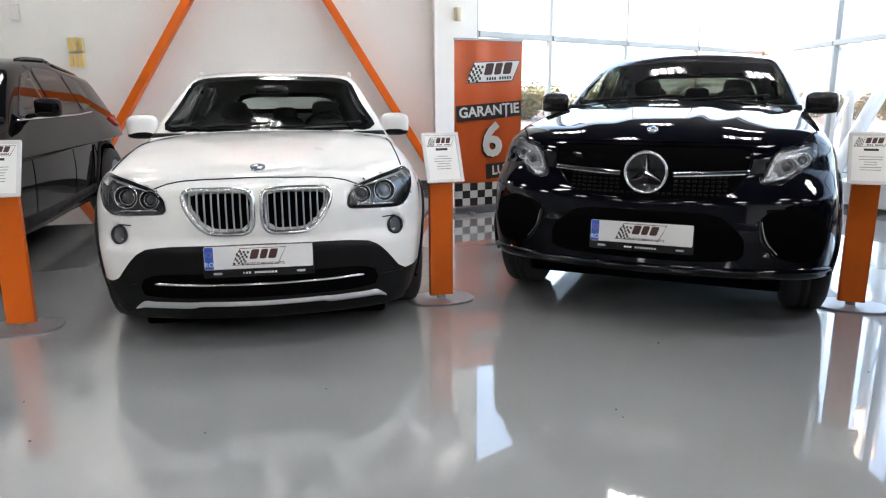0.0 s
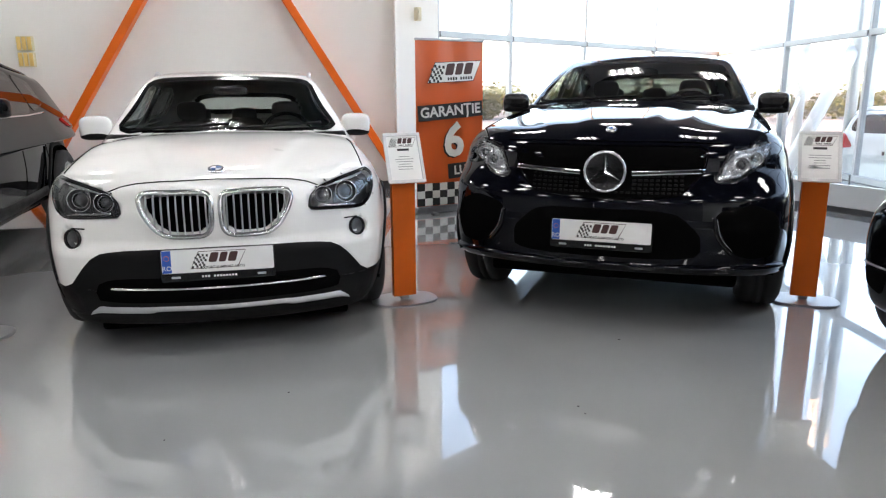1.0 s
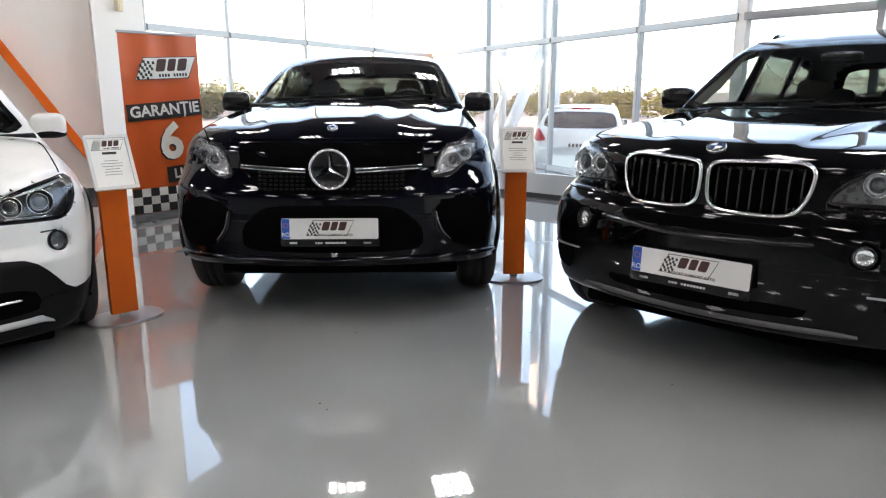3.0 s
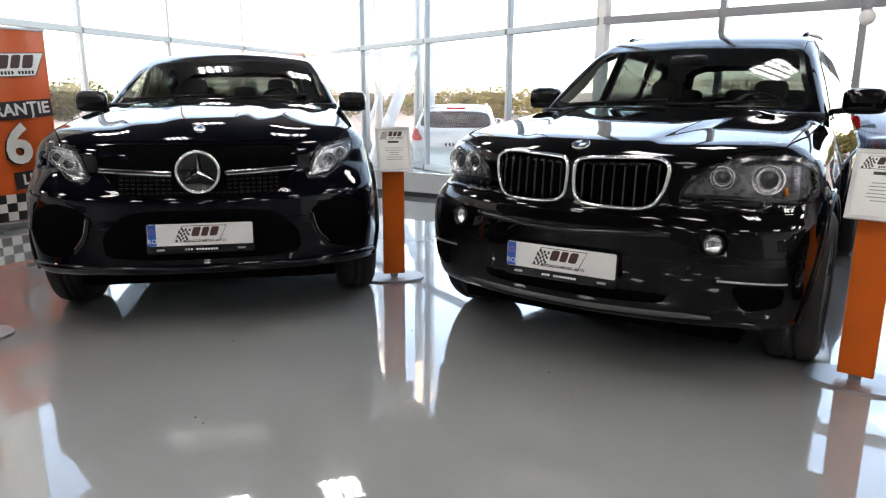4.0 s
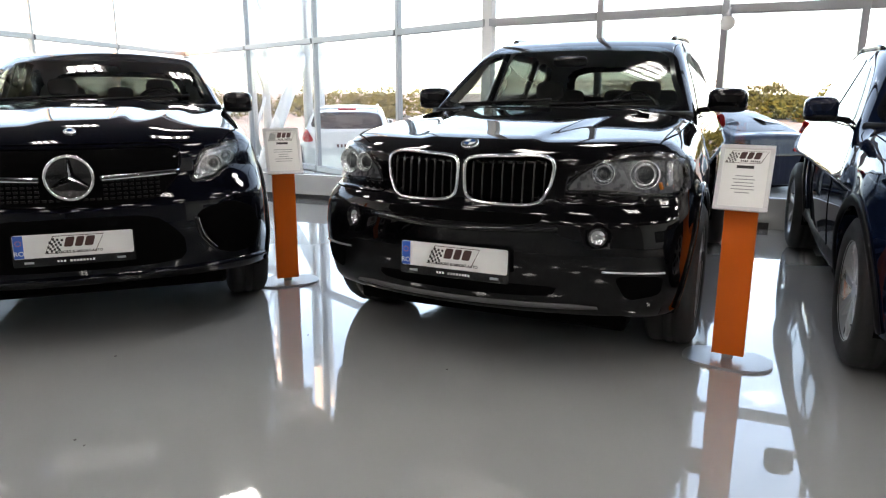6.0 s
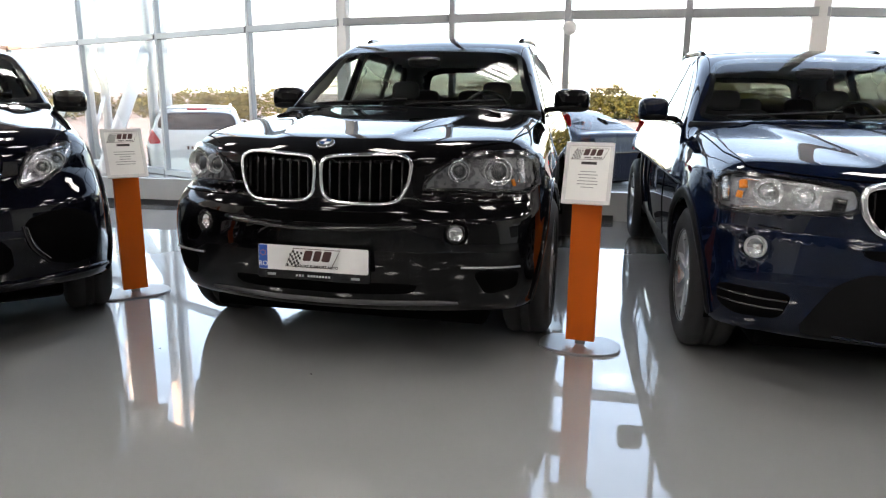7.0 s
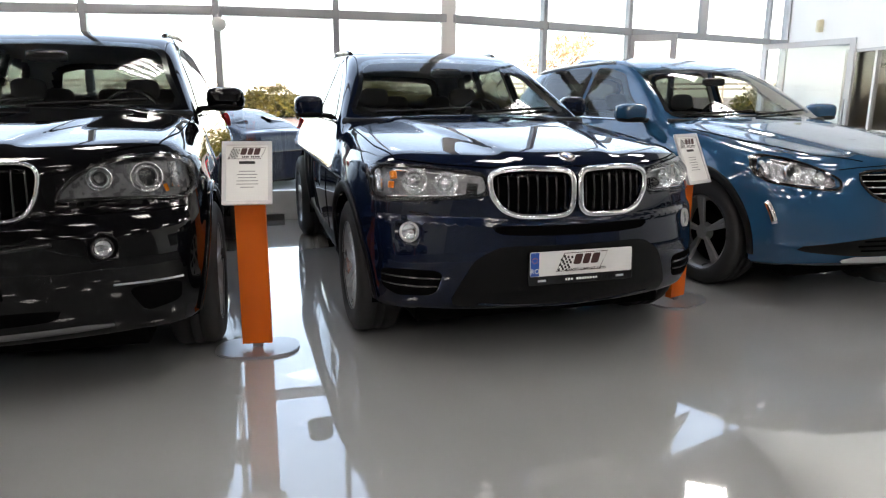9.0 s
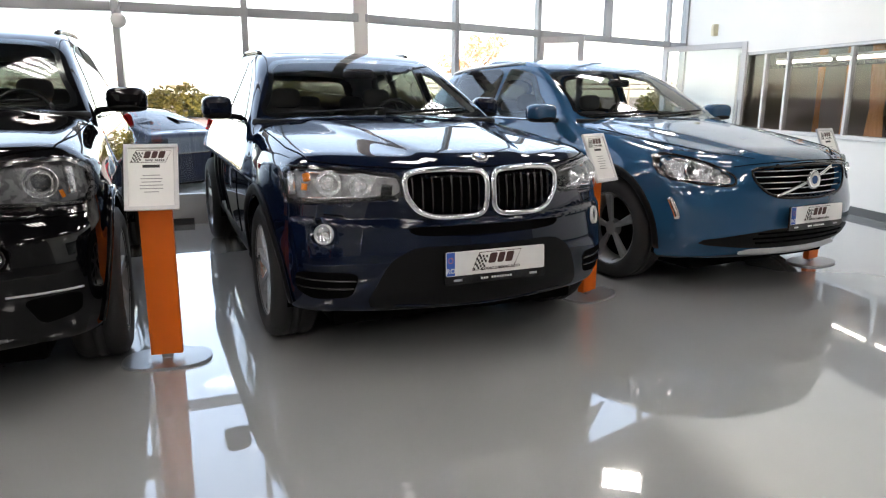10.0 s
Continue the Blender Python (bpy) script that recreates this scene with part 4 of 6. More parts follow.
            xy = np.stack([sx * np.interp(t, range(len(ln)), ln[:, 0]), np.interp(t, range(len(ln)), ln[:, 1])], 1)
            bp, bn = sh.front(xy)
            tube("shut_line", bp + bn * 0.001, 0.0035, M["gap"], car, sides=6, nrm=bn)
    for sx in (-1, 1):
        pr = sh.from_side(sx, sh.plain)
        zl = s["clear"] + 0.12
        for pts in ([(yb + 0.30, zl), (yb + 0.26, 0.6), (yb + 0.30, s["belt"] - 0.03)], [(d1, zl), (d1, s["belt"] - 0.03)], [(s["axr"] - 0.42, zl + 0.02), (s["axr"] - 0.36, 0.62), (d2 - 0.02, 0.85), (d2, s["belt"] - 0.03)]):
            ln = np.array(pts)
            t = np.linspace(0, len(ln) - 1, 30)
            bp, bn = pr(np.stack([np.interp(t, range(len(ln)), ln[:, 0]), np.interp(t, range(len(ln)), ln[:, 1])], 1))
            tube("shut_line", bp + bn * 0.001, 0.0035, M["gap"], car, sides=6, nrm=bn)
        for y in (d1 - 0.16, d2 - 0.14):
            bp, bn = pr(np.array([(y + t, s["belt"] - 0.14) for t in np.linspace(-0.1, 0.1, 9)]))
            bow = 0.028 * np.sin(np.linspace(0, np.pi, 9))[:, None]
            tube("door_handle", bp + bn * (0.006 + bow), 0.014, pt, car, nrm=bn, flat=0.7)
        # sill and arch cladding
        bp, bn = pr(np.array([(y, s["clear"] + 0.11) for y in np.linspace(s["axf"] + s["R"] + 0.06, s["axr"] - s["R"] - 0.06, 24)]))
        tube("sill", bp - bn * 0.035, 0.07, s["clad"], car, nrm=bn, flat=0.75)
        for ax in (s["axf"], s["axr"]):
            ang = np.linspace(radians(-8), radians(188), 40)
            for rr, off, r2 in ((s["R"] + 0.075, 0.004, 0.030),):
                bp, bn = pr(np.stack([ax + rr * np.cos(ang), s["R"] + rr * np.sin(ang)], 1))
                bp[:, 0] = sx * np.maximum(np.abs(bp[:, 0]), hw - 0.10)
                tube("arch_trim", bp, r2, s["clad"], car, nrm=np.tile([sx, 0, 0], (40, 1)), flat=0.4)
            vv, ff = [], []
            for k in range(25):
                w = radians(-14 + 208 * k / 24)
                for rr, xx in ((0.02, hw - 0.32), (s["R"] + 0.05, hw - 0.32), (s["R"] + 0.05, hw - 0.05)):
                    vv.append((sx * xx, ax + rr * math.cos(w), s["R"] + rr * math.sin(w)))
                if k:
                    for m in range(2):
                        ff.append((k * 3 + m, k * 3 + m + 1, k * 3 - 2 + m, k * 3 - 3 + m))
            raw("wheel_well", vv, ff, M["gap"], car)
            wheel(car, sx * (hw - s.get("wheel_in", 0.125)), ax, s["R"], s.get("spokes", 7), s.get("rim_r", 0.235))
        mx, my, mz, ms = s["mirror"]
        side_mirror(car, sx, sx * mx, my, mz, ms, s.get("mirror_mat", pt))
        if s.get("rails"):
            ry = np.linspace(yt + 0.42, s["rear"][1][0] - 0.1, 24)
            rx = s["rail_half"] - 0.05 * ((ry - ry.mean()) / 1.0) ** 2
            bp, bn = sh.over(np.stack([sx * rx, ry], 1))
            lift = s.get("rail_lift", 0.014) * np.clip(np.minimum(np.arange(24), 23 - np.arange(24)) / 2.0, 0, 1)
            tube("roof_rail", bp + np.array([0, 0, 1.0]) * lift[:, None], 0.016, s["rails"], car)
    if "tail" in s:
        for sx in (-1, 1):
            def rear_pr(pts):
                pp = np.array(pts, float)
                return sh.project(sh.f, np.stack([pp[:, 0], np.full(len(pp), L + 0.3), pp[:, 1]], 1), (0, -1, 0), 0.9)
            patch("tail_lamp", resample(chaikin(mirror_x(s["tail"], sx), 2), 36), rear_pr, 0.022, M["red_lens"], car, n=36, skirt=0.04, label="red tail lamp")
    # wipers and cowl
    for x0, x1 in ((-0.62, 0.0), (0.0, 0.60)):
        bp, bn = sh.glass_front([(x0 + (x1 - x0) * t, s["screen_z"] + 0.015 + 0.03 * t) for t in np.linspace(0, 1, 14)])
        tube("wiper", bp + bn * 0.02, 0.009, M["plastic"], car, sides=6, nrm=bn)
    cz = [(x, s["screen_z"] - 0.02) for x in np.linspace(-s["screen_half"] - 0.02, s["screen_half"] + 0.02, 30)]
    bp, bn = sh.glass_front(cz)
    tube("cowl", bp - bn * 0.01, 0.03, M["plastic"], car, nrm=bn)
    # nose
    if "badge" in s:
        x, z, r, style = s["badge"]
        bp, bn = sh.front([(x, z)])
        roundel(car, tuple(bp[0] + bn[0] * 0.004), tuple(bn[0]), r, style)
    pp, pn = sh.front([(0, s["plate_z"])])
    number_plate(car, (0, pp[0][1] - s.get("plate_out", 0.03), s["plate_z"]), s.get("plate_tilt", 3))
    cabin(car, s)
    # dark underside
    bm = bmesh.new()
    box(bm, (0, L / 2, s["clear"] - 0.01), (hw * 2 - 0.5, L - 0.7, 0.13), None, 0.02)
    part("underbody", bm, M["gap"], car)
    if "extra" in s:
        s["extra"](car, sh)
    return car

# ---- the cars ----
def spec(**k):
    hw, H, L = k["hw"], k["H"], k["L"]
    yb, zb = k["cowl"]
    yt, zt = k["header"]
    bl = k["belt"]
    d = dict(
        plan=(0.0, 0.34), sweep=[(0.2, 0.10), (1.2, 0.10)], crown=(0.035, 0.09), k_top=0.12, k_nose=0.07, flare=0.022, crease=0.012, crease_z=bl - 0.12, wrap=0.16, roof_crown=0.06, tumble=0.42, clear=0.19, clear_rise=0.05,
        taper=[(0, 0.10), (0.35, 0.045), (0.8, 0.0), (3.2, 0.0), (L, 0.10)],
        side=[(0.15, 0.10), (0.3, 0.045), (0.5, 0.012), (0.65, 0.0), (0.85, 0.012), (bl, 0.05), (bl + 0.15, 0.10)],
        roof=[(yt - 0.3, zt - 0.05), (yt, zt + 0.015), (yt + 0.5, H - 0.02), (yt + 1.0, H), (L - 1.2, H - 0.03), (L - 0.3, H - 0.13)],
        rear=((L - 0.03, bl - 0.02), (L - 0.50, H - 0.06)), belt_half=hw - 0.055, tail=[(hw - 0.38, bl - 0.20), (hw - 0.06, bl - 0.16), (hw - 0.08, bl - 0.02), (hw - 0.40, bl - 0.06)],
        ridges=[(0.22, 0.56, 0.014, 0.018)], doors=(yb + 1.35, yb + 2.25), belt_mat=M["chrome"], clad=M["plastic"], grille_mat=M["chrome"], grille_r=0.011,
        lamp_mat=M["lamp_dark"], lamp_label="clear headlight", grille_label="", slats=("v", 7, 0.007, "gloss_black"), bars=[], trims=[], intakes=[], top_lines=[], front_lines=[], lamp_bars=[],
    )
    d.update(k)
    sh_, st = d["screen_half"], d["screen_top_half"]
    d.setdefault("screen", [(-sh_, d["screen_z"]), (0, d["screen_z"] - 0.012), (sh_, d["screen_z"]), (st + 0.35 * (sh_ - st), (d["screen_z"] + zt) / 2), (st, zt - 0.008), (0, zt + 0.010), (-st, zt - 0.008), (-st - 0.35 * (sh_ - st), (d["screen_z"] + zt) / 2)])
    y0 = yb + 0.36
    d1, d2 = d["doors"]
    wt = H - 0.115
    d.setdefault("windows", [
        [(y0, bl + 0.035), (d1 - 0.04, bl + 0.04), (d1 - 0.04, wt), (yt + 0.42, wt - 0.02), (yt + 0.16, wt - 0.07), (yb + 0.68, bl + 0.22)],
        [(d1 + 0.04, bl + 0.04), (d2 - 0.06, bl + 0.05), (d2 + 0.03, bl + 0.15), (d2 - 0.06, wt - 0.02), (d1 + 0.04, wt)],
        [(d2 + 0.06, bl + 0.06), (L - 0.66, bl + 0.13), (L - 0.74, wt - 0.10), (d2 + 0.02, wt - 0.04)],
    ])
    d.setdefault("belt_line", [(y0 - 0.06 + t * (L - 0.75 - y0), bl + 0.022 + 0.06 * max(0, t - 0.75)) for t in np.linspace(0, 1, 26)])
    rh = hw - 0.36
    d.setdefault("rear_glass", [(-rh - 0.06, bl + 0.06), (rh + 0.06, bl + 0.06), (rh - 0.06, H - 0.17), (-rh + 0.06, H - 0.17)])
    return d


def chrome_star(car, sh):
    """A three-pointed star in a ring in the middle of the grille, and a bar on either side."""
    z = 0.886
    p, n = sh.front([(0, z)])
    y = p[0][1] - 0.028
    w = 2 * math.pi / 48
    ring = tube("grille_star", [(0.105 * math.cos(w * k), y, z + 0.105 * math.sin(w * k)) for k in range(48)], 0.0085, M["chrome"], car, closed=True, label="chrome three-pointed star in a ring")
    bm = bmesh.new()
    for k in range(3):
        a = radians(90 + 120 * k)
        tip = bm.verts.new((0.10 * math.cos(a), y, z + 0.10 * math.sin(a)))
        l = bm.verts.new((0.021 * math.cos(a - 1.05), y + 0.006, z + 0.021 * math.sin(a - 1.05)))
        r = bm.verts.new((0.021 * math.cos(a + 1.05), y + 0.006, z + 0.021 * math.sin(a + 1.05)))
        c = bm.verts.new((0, y - 0.018, z))
        b = bm.verts.new((0, y + 0.008, z))
        for f in ((c, l, tip), (c, tip, r), (b, tip, l), (b, r, tip)):
            bm.faces.new(f)
    bmesh.ops.recalc_face_normals(bm, faces=bm.faces)
    part("star", bm, M["chrome"], ring)
    lathe("star_dish", [(0.001, -0.012), (0.08, -0.012), (0.104, 0.0)], (0, y + 0.006, z), (0, -1, 0), M["gloss_black"], ring, 36)
    for sx in (-1, 1):
        q, m = sh.front([(sx * x, 0.876 + 0.013 * (x - 0.13) / 0.36) for x in np.linspace(0.130, 0.495, 14)])
        bar = tube("grille_bar", q + m * 0.010, 0.015, M["chrome"], car, nrm=m, flat=0.55)
        tube("bar_inlay", q + m * 0.019, 0.006, M["gloss_black"], bar, nrm=m, flat=0.6)
    bm = bmesh.new()
    cells = [(i * 0.030, 0.775 + j * 0.022) for i in range(-13, 14) for j in range(5)]
    cells = [(x, zz) for x, zz in cells if abs(x) > 0.12 or zz < 0.79]
    q, m = sh.front(cells)
    for (x, zz), at in zip(cells, q):
        box(bm, (x, at[1] - 0.002, zz), (0.020, 0.006, 0.012))
    tagged(part("grille_mesh", bm, M["plastic"], car), kind="stuff")


def slanted_bar(car, sh):
    """The diagonal bar and ring badge on the grille."""
    q, m = sh.front([(x, 0.768 + 0.322 * x) for x in np.linspace(-0.31, 0.24, 18)])
    tube("grille_diagonal", q + m * 0.006, 0.011, M["chrome"], car, nrm=m, flat=0.5)
    roundel(car, tuple(sh.front([(0, 0.765)])[0][0] + np.array([0, -0.015, 0])), (0, -1, 0.08), 0.062, "plain")
    for sx in (-1, 1):
        q, m = sh.front([(sx * (0.862 + 0.021 * t), 0.52 + 0.13 * t) for t in np.linspace(0, 1, 8)])
        tube("day_light", q + m * 0.004, 0.022, M["chrome"], car, nrm=m, flat=0.5, label="upright chrome-edged day light")


SPEC = {}
SPEC["white"] = spec(
    label="white compact SUV with kidney grilles and black lower bumper", paint=M["white_paint"], hw=0.90, L=4.45, H=1.492, axf=0.83, axr=3.59, R=0.335, rim_r=0.215, clear=0.145, clear_rise=0.0,
    cowl=(1.32, 1.035), header=(1.90, 1.418), belt=1.02, hood_half=0.70, hood_z=0.88,
    hood=[(-0.1, 0.82), (0.06, 0.875), (0.16, 0.905), (0.35, 0.945), (0.7, 1.0), (1.15, 1.045), (1.5, 1.05), (2.5, 1.04), (4.4, 1.06)],
    nose=[(0.15, 0.10), (0.25, 0.035), (0.36, 0.0), (0.52, 0.0), (0.60, 0.03), (0.72, 0.03), (0.84, 0.05), (0.90, 0.10), (1.0, 0.30), (1.2, 0.9)],
    screen_half=0.74, screen_top_half=0.555, screen_z=1.045, rails=M["satin"], rail_half=0.60,
    grilles=[[(0.02, 0.80), (0.038, 0.83), (0.11, 0.836), (0.34, 0.833), (0.364, 0.803), (0.345, 0.735), (0.294, 0.657), (0.234, 0.617), (0.06, 0.617), (0.023, 0.655)]], slats=("v", 9, 0.0042, "satin"), grille_label="chrome-framed kidney grille with upright slats", grille_r=0.013,
    headlight=[(0.446, 0.72), (0.455, 0.785), (0.507, 0.834), (0.635, 0.870), (0.773, 0.896), (0.81, 0.868), (0.808, 0.80), (0.777, 0.737), (0.73, 0.704), (0.59, 0.712)],
    lamp_units=[(0.522, 0.787, 0.045, True), (0.645, 0.795, 0.055, True)], lamp_bars=[(0.53, 0.835, 0.755, 0.884, 0.008, "satin"), (0.50, 0.735, 0.70, 0.725, 0.005, "chrome")],
    fog=(0.702, 0.605, 0.047), intakes=[[(-0.60, 0.30), (0.60, 0.30), (0.58, 0.40), (0.48, 0.425), (-0.48, 0.425), (-0.58, 0.40)]],
    trims=[([(0, 0.566), (0.44, 0.557), (0.57, 0.542), (0.62, 0.507), (0.68, 0.43), (0.728, 0.365), (0.82, 0.362), (0.9, 0.37), (0.9, 0.2), (0, 0.2), (-0.9, 0.2), (-0.9, 0.37), (-0.82, 0.362), (-0.728, 0.365), (-0.68, 0.43), (-0.62, 0.507), (-0.57, 0.542), (-0.44, 0.557)], 0.006, "plastic", "lower_bumper")],
    strips=[([(0, 0.276), (0.30, 0.278), (0.36, 0.277), (0.58, 0.280), (0.635, 0.240)], [(0, 0.244), (0.30, 0.245), (0.34, 0.232), (0.58, 0.232), (0.635, 0.232)], 0.020, "satin", "skid_plate")], open_intake=False, bar_out=0.014, fog_mat="dark_satin",
    bars=[([(-0.51, 0.375), (-0.3, 0.371), (0, 0.370), (0.3, 0.371), (0.51, 0.375)], 0.007, "chrome", "intake_bar", False)],
    clad_poly=[(0.44, 0.557), (0.57, 0.542), (0.62, 0.507), (0.68, 0.43), (0.728, 0.365), (0.95, 0.36), (0.95, 0.1), (-0.95, 0.1), (-0.95, 0.36), (-0.728, 0.365), (-0.68, 0.43), (-0.62, 0.507), (-0.57, 0.542), (-0.44, 0.557)], clad_z=0.36, clad_x=0.6, rail_lift=0.035,
    top_lines=[[(0.76, 0.42), (0.765, 0.8), (0.765, 1.32)]], front_lines=[[(0, 0.888), (0.25, 0.881), (0.37, 0.873), (0.44, 0.860), (0.50, 0.838)], [(0.63, 0.657), (0.70, 0.657)]],
    badge=(0, 0.925, 0.040, "quarters"), plate_z=0.513, mirror=(0.855, 1.56, 1.084, (0.10, 0.075, 0.078)), lamp_label="clear headlight with twin round lamps", ring="satin", lamp_rim=0.012,
    plan=(0.0, 0.16),
    sweep=[(0.2, 0.22), (0.5, 0.22), (0.7, 0.26), (0.95, 0.32)],
    belt_half=0.795,
    tumble=0.52,
    rear_tint="tint",
)
SPEC["coupe"] = spec(
    label="dark navy coupe SUV with a chrome star grille", paint=M["navy_paint"], hw=0.96, L=4.75, H=1.66, axf=0.90, axr=3.80, R=0.38, rim_r=0.265, clear=0.29, clear_rise=0.10,
    cowl=(1.62, 1.20), header=(2.42, 1.548), belt=1.13, hood_half=0.76, hood_z=1.03,
    hood=[(-0.1, 0.99), (0.06, 1.035), (0.18, 1.072), (0.4, 1.11), (0.8, 1.155), (1.25, 1.195), (1.62, 1.215), (1.9, 1.18), (2.5, 1.15), (4.7, 1.16)],
    nose=[(0.2, 0.12), (0.34, 0.03), (0.45, 0.02), (0.6, 0.0), (0.72, 0.01), (0.80, 0.035), (0.95, 0.045), (1.02, 0.075), (1.10, 0.20), (1.25, 0.8)],
    ridges=[(0.36, 0.62, 0.022, 0.03), (0.16, 0.34, 0.014, 0.025)], roof=[(2.1, 1.48), (2.36, 1.545), (2.7, 1.605), (3.1, 1.63), (3.7, 1.56), (4.6, 1.25)], rear=((4.72, 1.10), (4.0, 1.50)),
    screen_half=0.785, screen_top_half=0.645, screen_z=1.205, grilles=[[(0, 1.02), (0.3, 1.02), (0.515, 1.015), (0.5, 0.89), (0.43, 0.8), (0.35, 0.752), (0, 0.736), (-0.35, 0.752), (-0.43, 0.8), (-0.5, 0.89), (-0.515, 1.015), (-0.3, 1.02)]], one_grille=True,
    slats=("none",), grille_label="black single-bar grille", grille_r=0.003, grille_mat=M["gap"],
    headlight=[(0.553, 0.833), (0.575, 0.90), (0.615, 0.985), (0.715, 1.012), (0.808, 1.028), (0.812, 0.98), (0.785, 0.93), (0.715, 0.88), (0.66, 0.838)],
    lamp_units=[(0.675, 0.918, 0.042, True), (0.745, 0.948, 0.036, True)], lamp_bars=[(0.62, 0.93, 0.665, 0.99, 0.010, "lamp_silver"), (0.64, 0.985, 0.79, 1.012, 0.011, "lamp_silver"), (0.585, 0.85, 0.70, 0.872, 0.012, "lamp_silver"), (0.59, 0.865, 0.612, 0.93, 0.014, "lamp_silver")], lamp_mat=M["lamp_silver"],
    intakes=[[(0.565, 0.655), (0.60, 0.69), (0.75, 0.722), (0.87, 0.67), (0.895, 0.56), (0.87, 0.44), (0.76, 0.428), (0.66, 0.46)], [(-0.50, 0.425), (0.50, 0.425), (0.50, 0.56), (0.36, 0.685), (-0.36, 0.685), (-0.50, 0.56)]],
    strips=[([(0, 0.398), (0.55, 0.396), (0.86, 0.392), (0.925, 0.385)], [(0, 0.366), (0.55, 0.362), (0.86, 0.356), (0.925, 0.36)], 0.022, "navy_paint", "splitter")],
    bars=[([(0.562, 0.655), (0.582, 0.56), (0.655, 0.46)], 0.010, "gloss_black", "intake_blade", True), ([(0.575, 0.648), (0.598, 0.56), (0.662, 0.475)], 0.0035, "chrome", "intake_trim", True)],
    top_lines=[[(0.72, 0.30), (0.82, 0.55), (0.83, 0.9), (0.83, 1.62)]], front_lines=[[(0, 1.04), (0.3, 1.04), (0.58, 1.03)]],
    badge=(0, 1.095, 0.028, "plain"), plate_z=0.573, plate_out=0.045, mirror=(0.947, 1.84, 1.218, (0.105, 0.08, 0.075)), mirror_mat=M["gloss_black"], lamp_label="clear angular headlight with chrome strips", extra=chrome_star, belt_mat=M["gloss_black"], clad=M["gloss_black"], edge_mat=M["gap"], lamp_rim=0.006,
    plan=(0.0, 0.14),
    sweep=[(0.3, 0.26), (0.6, 0.20), (0.75, 0.20), (0.9, 0.36), (1.05, 0.40)],
    taper=[(0, 0.05), (0.35, 0.015), (0.8, 0.0), (3.2, 0.0), (4.75, 0.10)],
    side=[(0.15, 0.08), (0.3, 0.02), (0.5, 0.0), (0.65, 0.0), (0.85, 0.012), (1.13, 0.05), (1.28, 0.10)],
    doors=(2.85, 3.55),
    # no recess here: flush near-black sheets give intakes and grille their shade
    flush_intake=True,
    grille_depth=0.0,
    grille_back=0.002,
    belt_half=0.85,
    tumble=0.40,
    roof_crown=0.11,
    wheel_in=0.105,
)
